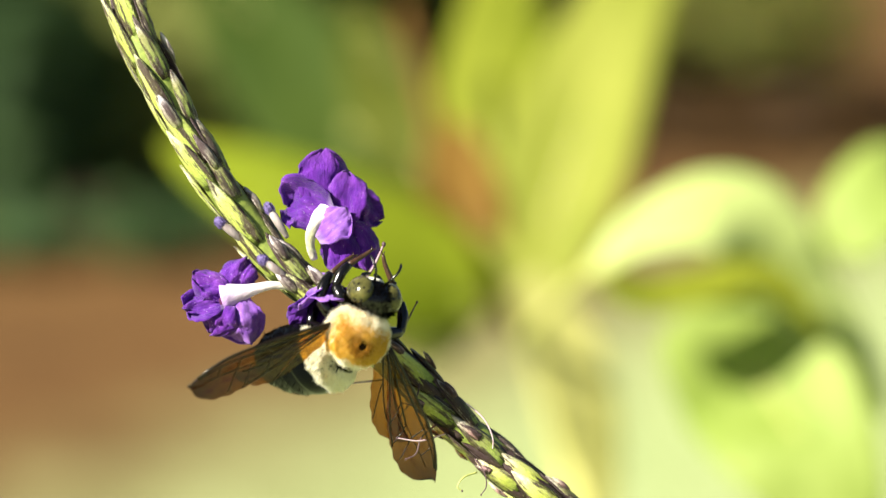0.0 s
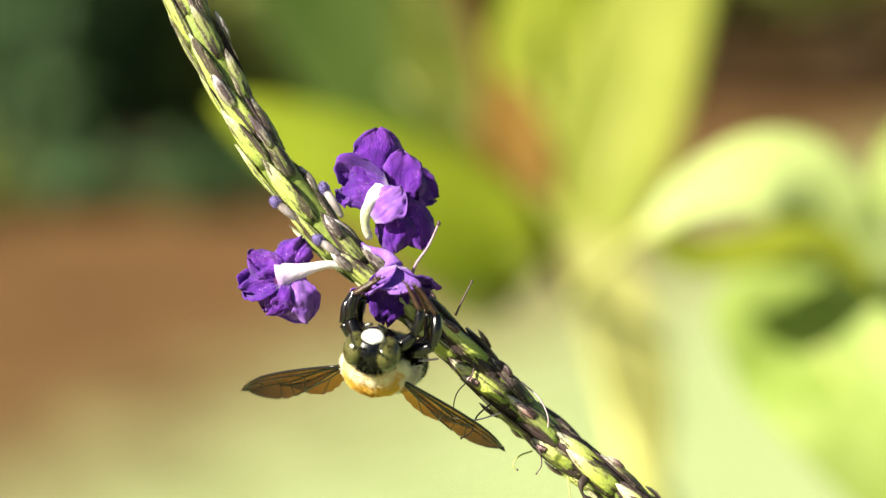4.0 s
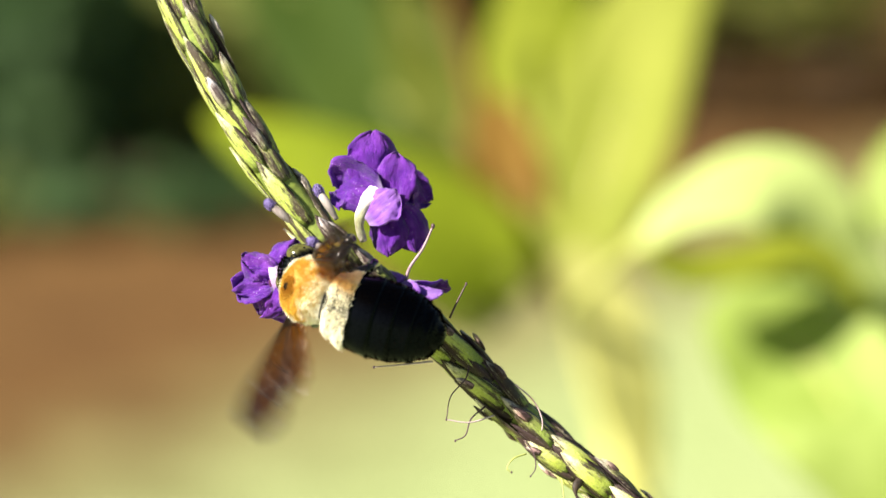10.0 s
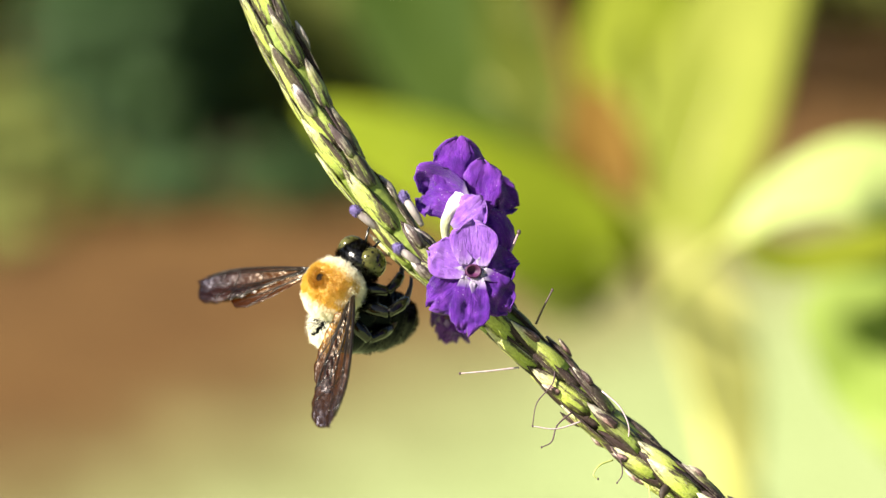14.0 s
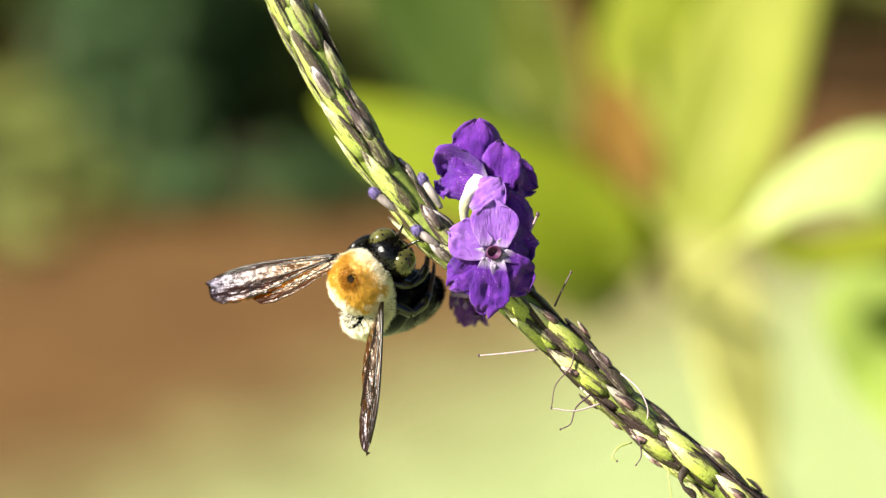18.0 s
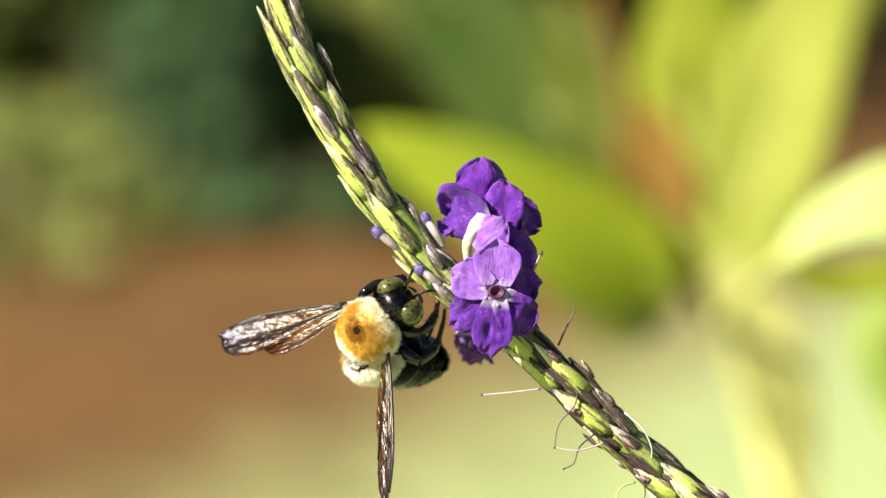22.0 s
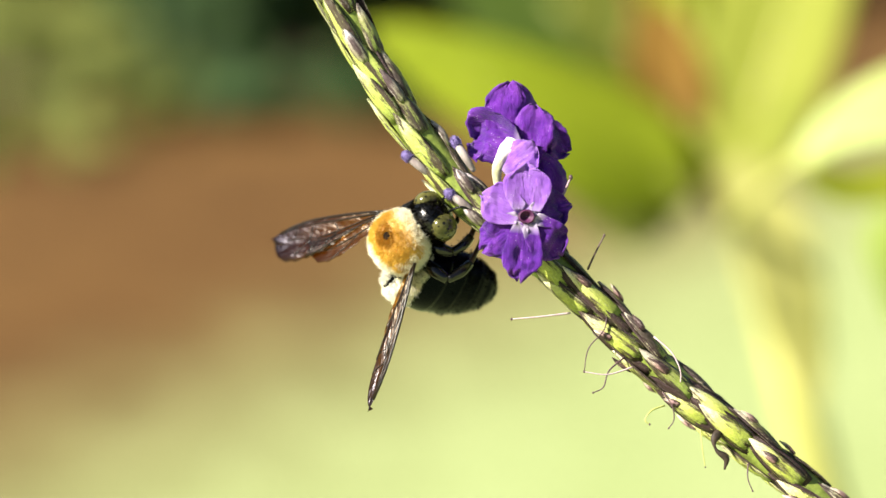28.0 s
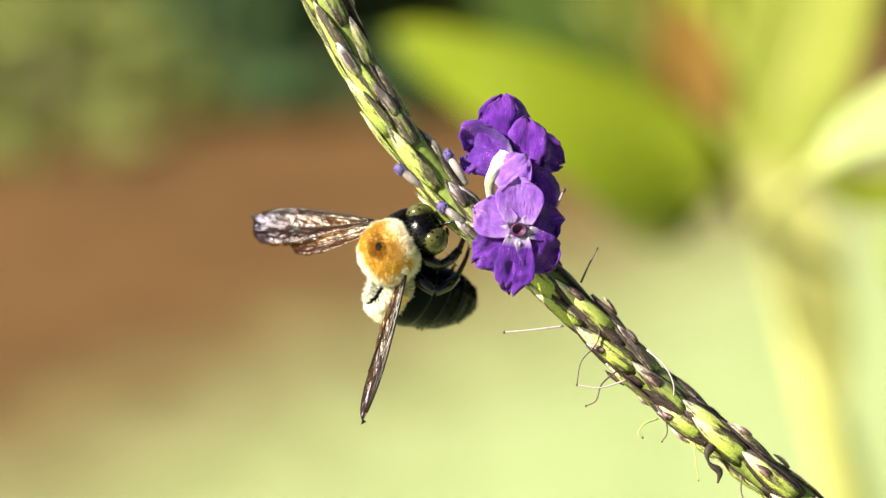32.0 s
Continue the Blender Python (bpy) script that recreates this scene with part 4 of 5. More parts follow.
# the upper flower shows its back: crumpled lobes that fold towards the stem
BACK_POSE = facing(at(899, 290, 4), (0.30, 0.14, -0.94), (0, 1, 0))
FLOWER_BACK = flower(SPIKE, BACK_POSE,
                     [(874, 364, 18), (866, 341, 28), (868, 318, 30), (879, 298, 21), (898, 283, 7)], [],
                     "violet flower seen from behind with a white tube", tube_r=12.5, plan=True, flare=12.0)
for pts, width, material, seed, face, cup in (
        (((900, 285, 2), (898, 225, 16), (894, 167, 10)), 104, MAT_PETAL_BACK, 1, (0.3, 0.3, 0.9), -0.5),
        (((896, 300, 14), (852, 266, 14), (822, 272, -6)), 98, MAT_PETAL, 2, (-0.3, 0.1, 1.0), 0.5),
        (((930, 300, 0), (964, 268, 2), (998, 290, -22)), 78, MAT_PETAL, 3, (0.5, 0.2, 0.9), -0.4),
        (((915, 318, 14), (922, 258, 36), (934, 212, 26)), 84, MAT_PETAL_BACK, 4, (-0.4, 0.2, 0.9), -0.35),
        (((926, 300, 10), (956, 335, 16), (966, 380, 4)), 74, MAT_PETAL_BACK, 5, (0.2, -0.1, 1.0), -0.4),
        (((900, 300, 20), (914, 345, 28), (922, 388, 16)), 70, MAT_PETAL_BACK, 6, (-0.3, 0.0, 1.0), -0.5),
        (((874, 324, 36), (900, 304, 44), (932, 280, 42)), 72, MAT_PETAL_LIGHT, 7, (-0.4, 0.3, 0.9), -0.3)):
    lobe(FLOWER_BACK, BACK_POSE, pts, width, material, seed, face, cup)
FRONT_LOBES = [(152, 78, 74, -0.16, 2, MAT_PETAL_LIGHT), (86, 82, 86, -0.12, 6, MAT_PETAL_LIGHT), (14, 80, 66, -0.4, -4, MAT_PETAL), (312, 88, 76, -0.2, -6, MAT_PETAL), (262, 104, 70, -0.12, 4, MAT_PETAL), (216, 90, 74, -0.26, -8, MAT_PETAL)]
# the flower that the bee pulls down and lets go
FLOWER_FRONT = flower(SPIKE, facing(at(913, 404, 76), (0.05, -0.05, 1.0)),
                      [(-48, -40, -58), (-40, -34, -46), (-18, -14, -32), (-4, -3, -16), (0, 0, 0)],
                      FRONT_LOBES,
                      "open violet flower with a dark throat", MAT_PETAL_LIGHT, tube_r=10)
# the flower on the far side of the stem, a crumpled funnel
SIDE_POSE = facing(at(722, 438, 10), (-0.76, -0.40, -0.45), (-0.3, 0.9, 0.2))
FLOWER_SIDE = flower(SPIKE, SIDE_POSE,
                     [(856, 436, 10), (838, 416, 22), (800, 411, 24), (760, 420, 16), (716, 432, 4)], [],
                     "violet flower on a white tube, turned aside", tube_r=9.5, plan=True, flare=17.0)
SIDE_PETALS = [(ob, ob.matrix_basis.copy()) for ob in (lobe(FLOWER_SIDE, SIDE_POSE, pts, width, material, seed, face, cup, 13.0) for pts, width, material, seed, face, cup in (
    (((722, 425, 2), (740, 392, 6), (756, 364, -8)), 68, MAT_PETAL, 11, (0.1, 0.3, 0.9), -0.4),
    (((724, 428, 10), (694, 404, 20), (660, 396, 8)), 70, MAT_PETAL_BACK, 12, (-0.2, 0.5, 0.8), -0.5),
    (((722, 436, 8), (684, 444, 10), (652, 456, -6)), 64, MAT_PETAL, 13, (-0.6, 0.1, 0.8), 0.4),
    (((716, 438, 14), (704, 466, 24), (694, 496, 10)), 76, MAT_PETAL_BACK, 14, (-0.4, -0.1, 0.9), -0.4),
    (((722, 432, 14), (744, 470, 24), (764, 516, 12)), 88, MAT_PETAL_LIGHT, 15, (0.0, -0.2, 1.0), -0.4)))]


# ---- bee ----
def hairs(bm, spots, seed, length, width, lay=(0, -0.5, 0), clump=0.35):
    """Short pointed hairs at (place, normal) pairs, in plan units; they lean together in tufts."""
    rnd = random.Random(seed)
    for c, n in spots:
        tuft = Vector((noise.noise(c * 0.13), noise.noise(c * 0.13 + Vector((31, 0, 0))), noise.noise(c * 0.13 + Vector((0, 47, 0)))))
        d = (n + Vector(lay) * 0.6 + tuft * clump * 2 + Vector((rnd.gauss(0, 0.24), rnd.gauss(0, 0.24), rnd.gauss(0, 0.24)))).normalized()
        s = d.cross(Vector((rnd.gauss(0, 1), rnd.gauss(0, 1), rnd.gauss(0, 1)))).normalized() * width * 0.5
        ln = length * rnd.uniform(0.6, 1.25) * (1 + 0.6 * noise.noise(c * 0.09 + Vector((0, 0, 19))))
        tip = c + d * ln
        mid = c + d * ln * 0.55 + Vector(lay) * ln * 0.06
        v = [bm.verts.new(q * GU) for q in (c - s, c + s, mid + s * 0.6, tip, mid - s * 0.6)]
        bm.faces.new(v)


def shell_spots(count, seed, centre, radii, keep):
    rnd = random.Random(seed)
    out = []
    while len(out) < count:
        d = Vector((rnd.gauss(0, 1), rnd.gauss(0, 1), rnd.gauss(0, 1))).normalized()
        if keep(d, rnd):
            n = Vector((d.x / radii[0], d.y / radii[1], d.z / radii[2])).normalized()
            out.append((Vector(centre) + Vector((d.x * radii[0], d.y * radii[1], d.z * radii[2])) * 0.97, n))
    return out


def limb(bm, pts, radii, sides=8):
    line = spline([Vector(p) * GU for p in pts], 10)
    n = len(radii) - 1
    return tube(bm, line, lambda t: (radii[min(int(t * n), n - 1)] * (1 - (t * n - min(int(t * n), n - 1))) + radii[min(int(t * n) + 1, n)] * (t * n - min(int(t * n), n - 1))) * GU, sides)


def wing(parent, side):
    """Fore wing with its hind wing; the root lies at the origin, the tip lies outwards along x."""
    def fore(u, v):
        end = max(0.0, 1 - max(0, (u - 0.66) / 0.34) ** 2.3) ** 0.55
        chord = (10 + 68 * math.sin(math.pi * 0.5 * min(1, u / 0.74)) ** 1.3) * end
        lead = 7 * math.sin(math.pi * u) - 26 * max(0, (u - 0.6) / 0.4) ** 2.2
        y = lead - v * chord + 1.5 * math.sin(u * 57) * max(0, v - 0.9) * 10 * (u > 0.35) * end
        z = 3.4 * math.sin(v * 9.5) * min(1, u * 4) * end + 8 * u * u - 9 * v * u
        return Vector((side * (272 * u - 8 * v * u), y, z)) * GU

    def hind(u, v):
        end = max(0.0, 1 - max(0, (u - 0.62) / 0.38) ** 2.3) ** 0.55
        lead = -6 - 30 * math.sin(math.pi * 0.5 * min(1, u / 0.9)) ** 1.4
        chord = (6 + 44 * math.sin(math.pi * min(1, 0.10 + 0.66 * u)) ** 0.9) * end
        y = lead - v * chord + 1.4 * math.sin(u * 38) * max(0, v - 0.9) * 10 * end
        z = -3 + 2.2 * math.sin(v * 8) - 12 * v * u
        return Vector((side * (186 * u), y, z)) * GU

    w = part("wing", sheet(bmesh.new(), fore, 44, 14, 0.5 * GU), MAT_WING, parent, "smoky brown veined wing with a glossy tip")
    part("hind_wing", sheet(bmesh.new(), hind, 30, 10, 0.5 * GU), MAT_WING, w)
    bm = bmesh.new()
    for u0, v0, u1, v1, r in ((0, 0.02, 0.92, 0.03, 3.4), (0.0, 0.3, 0.62, 0.16, 2.6), (0.02, 0.5, 0.56, 0.52, 2.2), (0.03, 0.85, 0.66, 0.96, 2.0), (0.62, 0.16, 0.90, 0.10, 1.6),
                              (0.56, 0.52, 0.88, 0.34, 1.4), (0.40, 0.50, 0.50, 0.95, 1.4), (0.44, 0.20, 0.40, 0.50, 1.4), (0.62, 0.16, 0.66, 0.48, 1.4), (0.66, 0.48, 0.76, 0.88, 1.3),
                              (0.76, 0.13, 0.80, 0.40, 1.3), (0.56, 0.52, 0.64, 0.94, 1.3)):
        line = [fore(u0 + (u1 - u0) * k / 10, v0 + (v1 - v0) * k / 10) for k in range(11)]
        tube(bm, line, r * 0.8 * GU, 5)
    for u0, v0, u1, v1, r in ((0, 0.1, 0.9, 0.06, 2.2), (0.02, 0.4, 0.82, 0.5, 1.8), (0.3, 0.45, 0.6, 0.95, 1.3)):
        tube(bm, [hind(u0 + (u1 - u0) * k / 10, v0 + (v1 - v0) * k / 10) for k in range(11)], r * 0.8 * GU, 5)
    tagged(part("venation", bm, MAT_VEIN, w), kind="stuff")
    return w


def bee():
    top = thing("carpenter_bee", STAGE, "large carpenter bee with amber fuzzy thorax, black abdomen and smoky wings", "bee")
    parts, bones = {}, {}
    tr = (57, 53, 49)
    bm = blob(bmesh.new(), (0, 0, 0), tuple(r * GU for r in tr), 28, 18)
    thorax = part("thorax", bm, MAT_THORAX, top, "amber-haired thorax with a bald dark spot")
    bald = lambda d: (d - Vector((0, 0.0, 1)).normalized()).length < 0.13
    blot = lambda d: noise.noise(d * 2.6 + Vector((4, 1, 7)))
    rusty = lambda d, r: (Vector((d.x * 0.8, d.y + 0.05, 0)).length + 0.14 * blot(d) < r.uniform(0.13, 0.36)) and d.z > 0
    saddle = lambda d, r: d.z > 0.10 and abs(d.x) + 0.14 * blot(d) < r.uniform(0.78, 1.0) and -r.uniform(0.58, 0.78) < d.y + 0.16 * blot(d) < r.uniform(0.40, 0.68)
    bm = bmesh.new()
    hairs(bm, shell_spots(2600, 10, (0, 0, 0), tr, lambda d, r: rusty(d, r) and not bald(d)), 9, 5.5, 1.1, clump=0.12)
    part("rust_fuzz", bm, MAT_RUST, thorax, "rust-brown fur round the bald spot")
    bm = bmesh.new()
    hairs(bm, shell_spots(15000, 11, (0, 0, 0), tr, lambda d, r: saddle(d, r) and not bald(d) and not rusty(d, r)), 12, 5.5, 0.85, clump=0.08)
    part("amber_fuzz", bm, MAT_AMBER, thorax, "dense amber fur")
    bm = bmesh.new()
    hairs(bm, shell_spots(13000, 13, (0, 0, 0), tr, lambda d, r: d.z > -0.35 and not saddle(d, r) and not bald(d)), 14, 8.0, 0.85, clump=0.12)
    part("cream_fuzz", bm, MAT_CREAM, thorax, "cream fur round the rim")
    bm = bmesh.new()
    hairs(bm, shell_spots(1600, 15, (0, 0, 0), tr, lambda d, r: d.z < -0.25), 16, 12, 1.5)
    part("black_fuzz", bm, MAT_BLACKHAIR, thorax)
    bm = blob(bmesh.new(), (0, 0, 0), (9 * GU, 10 * GU, 2.0 * GU), 18, 8, lambda d: 1 + 0.35 * noise.noise(d * 2.5))
    part("bald_spot", bm, MAT_BALD, thorax, "small dark bald spot", pose(0, 0, 47.6 * GU))
    bm = blob(bmesh.new(), (0, 0, 0), (49 * GU, 47 * GU, 36 * GU), 24, 16, lambda d: 1 + 0.05 * noise.noise(d * 3))
    part("sternum", bm, MAT_CUTICLE, thorax, "glossy black underside", pose(0, 4 * GU, -32 * GU))
    # head
    bm = blob(bmesh.new(), (0, 0, 0), (48 * GU, 33 * GU, 40 * GU), 28, 18, lambda d: 1 - 0.10 * max(0, -d.z) - 0.06 * abs(d.x))
    head = part("head", bm, MAT_CUTICLE, top, "glossy black head", pose(0, 70 * GU, -12 * GU))
    for s in (-1, 1):
        bm = blob(bmesh.new(), (0, 0, 0), (21.5 * GU, 26 * GU, 31 * GU), 24, 16)
        part("eye", bm, MAT_EYE, head, "mottled olive-green compound eye", pose(s * 28 * GU, 9 * GU, 4 * GU, -8, 0, s * 16))
        a = Vector((s * 10, 27, 4))
        bm = limb(bmesh.new(), (a, a + Vector((s * 5, 16, 6)), a + Vector((s * 10, 28, 8))), (2.6, 2.4, 2.4), 6)
        limb(bm, (a + Vector((s * 10, 28, 8)), a + Vector((s * 14, 34, 4)), a + Vector((s * 18, 40, -4)), a + Vector((s * 20, 43, -12))), (2.4, 2.6, 2.6, 1.8), 6)
        part("antenna", bm, MAT_CUTICLE, head)
        bm = limb(bmesh.new(), ((s * 14, 16, -26), (s * 16, 26, -34), (s * 4, 32, -38)), (6, 5, 2.5), 8)
        part("mandible", bm, MAT_CUTICLE, head)
    bm = blob(bmesh.new(), (0, 0, 0), (19 * GU, 7 * GU, 17 * GU), 22, 14, lambda d: 1 - 0.24 * d.z - 0.22 * max(0, d.z) * abs(d.x) + 0.06 * noise.noise(d * 4))
    part("clypeus", bm, MAT_IVORY, head, "ivory face plate", pose(0, 26 * GU, -14 * GU, -24))
    bm = bmesh.new()
    hairs(bm, shell_spots(2600, 17, (0, 0, 0), (47, 32, 39), lambda d, r: (abs(d.x) < 0.5 and d.z > 0.1) or d.y < -0.2), 18, 8, 1.2, (0, 0.3, 0.2))
    part("face_fuzz", bm, MAT_BLACKHAIR, head)
    # abdomen: overlapping plates, the first one furred
    prof = [(0.00, 30), (0.08, 50), (0.22, 62), (0.40, 67), (0.58, 65), (0.74, 57), (0.88, 41), (0.97, 20), (1.0, 6)]

    def girth(u):
        for (a, ra), (b, rb) in zip(prof, prof[1:]):
            if u <= b:
                k = (u - a) / (b - a)
                return ra + (rb - ra) * (k * k * (3 - 2 * k))
        return prof[-1][1]

    def ring_place(u, ang):
        r = girth(u)
        drop = -26 * math.sin(math.pi * 0.5 * u) - 14 * u * u
        return Vector((r * math.cos(ang), -214 * u, r * 0.79 * math.sin(ang) + drop))

    def plate(u0, u1, lift):
        b = bmesh.new()
        rows = []
        for i in range(8):
            u = u0 + (u1 - u0) * i / 7
            step = lift * (0.3 + 0.7 * i / 7)
            rows.append([b.verts.new((ring_place(u, a) + Vector((math.cos(a), 0, math.sin(a))) * step) * GU) for a in (k / 36 * math.tau for k in range(36))])
        for p, q in zip(rows, rows[1:]):
            for k in range(36):
                b.faces.new((p[k], p[(k + 1) % 36], q[(k + 1) % 36], q[k]))
        b.faces.new(rows[0])
        b.faces.new(rows[-1])
        return b

    cuts = [0.0, 0.24, 0.42, 0.58, 0.73, 0.87, 1.0]
    abdomen = part("abdomen", plate(0.0, 0.27, 1.5), MAT_ABDOMEN, top, "glossy black plated abdomen", pose(0, -40 * GU, -10 * GU))
    for a, b in zip(cuts[1:], cuts[2:]):
        part("plate", plate(a - 0.01, min(b + 0.02, 1.0), 3.4), MAT_ABDOMEN, abdomen)
    rnd = random.Random(21)
    spots = []
    while len(spots) < 9000:
        u, a = rnd.uniform(0.02, 0.24), rnd.uniform(-0.15, math.pi + 0.15)
        if ((a - math.pi / 2) / 0.40) ** 2 + (u / 0.075) ** 2 < rnd.uniform(0.6, 1.2) and rnd.random() < 0.6:
            continue
        p = ring_place(u, a)
        spots.append((p, Vector((math.cos(a), 0.1, math.sin(a)))))
    for k in range(500):
        r, a = 32 * rnd.random() ** 0.5, rnd.uniform(0, math.tau)
        spots.append((Vector((r * math.cos(a), 0, 0.84 * r * math.sin(a))), Vector((0.5 * math.cos(a), 1, 0.5 * math.sin(a)))))
    bm = bmesh.new()
    hairs(bm, spots, 22, 8.5, 1.1, clump=0.16)
    part("cream_fuzz", bm, MAT_CREAM, abdomen, "cream fur on the first plate")
    spots = []
    while len(spots) < 2600:
        u, a = rnd.uniform(0.5, 0.99), rnd.uniform(0, math.tau)
        spots.append((ring_place(u, a), Vector((math.cos(a), -0.3, math.sin(a)))))
    for k in range(4500):
        u, a = rnd.uniform(0.04, 0.95), rnd.choice((rnd.uniform(-0.4, 0.35), math.pi + rnd.uniform(-0.35, 0.4), rnd.uniform(math.pi, math.tau)))
        spots.append((ring_place(u, a), Vector((math.cos(a), -0.3, math.sin(a)))))
    bm = bmesh.new()
    hairs(bm, spots, 23, 6.5, 1.2)
    part("black_fuzz", bm, MAT_BLACKHAIR, abdomen)
    # legs
    for name, s, c in [(n, s, c) for n, c in (("fore", ((24, 34, -32), (54, 56, -56), (44, 96, -72), (22, 118, -84), (12, 132, -88))),
                                              ("mid", ((38, 6, -38), (92, 24, -50), (80, 66, -82), (54, 94, -100), (40, 106, -106))),
                                              ("hind", ((34, -24, -42), (72, -30, -76), (66, 12, -112), (48, 46, -132), (38, 62, -138)))) for s in (-1, 1)]:
        tuck = 0.78 if s < 0 and name != "fore" else 1.0
        q = [Vector((s * a * tuck, b, d)) for a, b, d in c]
        leg = part("leg", limb(bmesh.new(), (q[0], q[0].lerp(q[1], 0.5) + Vector((s * 3, 0, 3)), q[1]), (11, 13, 9), 9), MAT_LEG, top, "bristly black leg")
        bm = limb(bmesh.new(), (q[1], q[1].lerp(q[2], 0.5) + Vector((s * 3, 3, 0)), q[2]), (8, 11 if name != "fore" else 9, 8), 9)
        r2 = random.Random(int(30 + c[0][1]))
        hairs(bm, [(q[1].lerp(q[2], r2.random()), Vector((r2.gauss(0, 1), r2.gauss(0, 1), r2.gauss(0, 1))).normalized()) for k in range(260)], 31, 13, 0.9, (0, 0.4, 0))
        part("tibia", bm, MAT_LEG, leg)
        bm = limb(bmesh.new(), (q[2], q[3], q[4]), (5.5, 4, 3), 7)
        r3 = random.Random(int(40 + c[0][1]))
        hairs(bm, [(q[2].lerp(q[3], r3.random()), Vector((r3.gauss(0, 1), r3.gauss(0, 1), r3.gauss(0, 1))).normalized()) for k in range(160)], 32, 7, 0.8, (0, 0.4, 0))
        for k in (-1, 1):
            limb(bm, (q[4], q[4] + (q[4] - q[3]).normalized() * 5 + Vector((k * 3, 0, 0)), q[4] + (q[4] - q[3]).normalized() * 7 + Vector((k * 5, 0, -4))), (1.6, 1.2, 0.6), 5)
        part("tarsus", bm, MAT_TARSUS, leg)
        parts[name, s] = leg
        bones[name, s] = q
    parts["left"], parts["right"] = wing(top, -1), wing(top, 1)
    parts["abdomen"], parts["head"] = abdomen, head
    return top, parts, bones


BEE_THING, BEE_PARTS, BEE_BONES = bee()

# ---- how things move ----
TAIL = [
    (0.0, 0.0, -40.0, -10.0, 40.5, -0.6, -29.3),
    (1.0, 0.0, -40.0, -10.0, 17.8, 1.9, 8.9),
    (2.0, 0.0, -40.0, -10.0, -5.3, 7.6, 1.1),
    (3.0, 0.0, -40.0, -10.0, -3.8, 6.8, -1.5),
    (8.0, 0.0, -40.0, -10.0, 61.6, -2.4, 3.6),
    (8.5, 0.0, -40.0, -10.0, 57.4, 5.8, 2.4),
    (9.0, 0.0, -40.0, -10.0, 72.3, -11.9, 21.0),
    (9.5, 0.0, -40.0, -10.0, 63.9, 8.9, 18.8),
    (10.0, 0.0, -40.0, -10.0, 50.8, 6.4, 21.2),
    (10.5, 0.0, -40.0, -10.0, 77.0, 15.0, 37.9),
    (11.0, -16.0, -52.8, -18.4, 77.3, -76.3, -58.5),
    (11.5, -2.1, -52.9, -18.0, 79.9, -58.0, -60.9),
    (12.0, -2.0, -51.1, -19.2, 85.5, -40.4, -51.5),
    (12.5, 18.7, -46.5, -15.9, 47.5, -42.6, -8.9),
    (13.0, -23.1, -58.2, -22.8, 83.1, -25.0, 37.1),
    (16.0, 25.0, -45.3, -14.4, 77.6, -33.4, 78.0),
    (19.0, 17.7, -48.8, -14.1, 76.9, -33.4, 69.3),
    (20.0, -0.0, -46.2, -2.9, 62.4, -12.5, 13.9),
    (20.5, -3.4, -44.7, -1.7, 51.5, -12.4, 10.1),
    (21.0, -3.4, -44.8, -2.7, 56.0, -14.7, 8.6),
    (22.0, 14.9, -45.8, -13.1, 78.3, -21.7, 42.8),
    (23.0, 14.1, -46.9, -14.6, 82.5, -29.7, 64.2),
    (24.0, 18.7, -48.4, -12.1, 64.0, -26.5, 79.3),
    (25.0, 10.8, -51.6, -38.3, 66.3, -30.3, 85.3),
    (28.0, 12.3, -53.8, -37.2, 59.7, -28.5, 86.3),
    (31.0, 20.4, -58.6, -36.6, 68.4, -31.1, 84.8),
    (32.0, 24.5, -64.1, -30.6, 61.6, -31.9, 86.2),
]
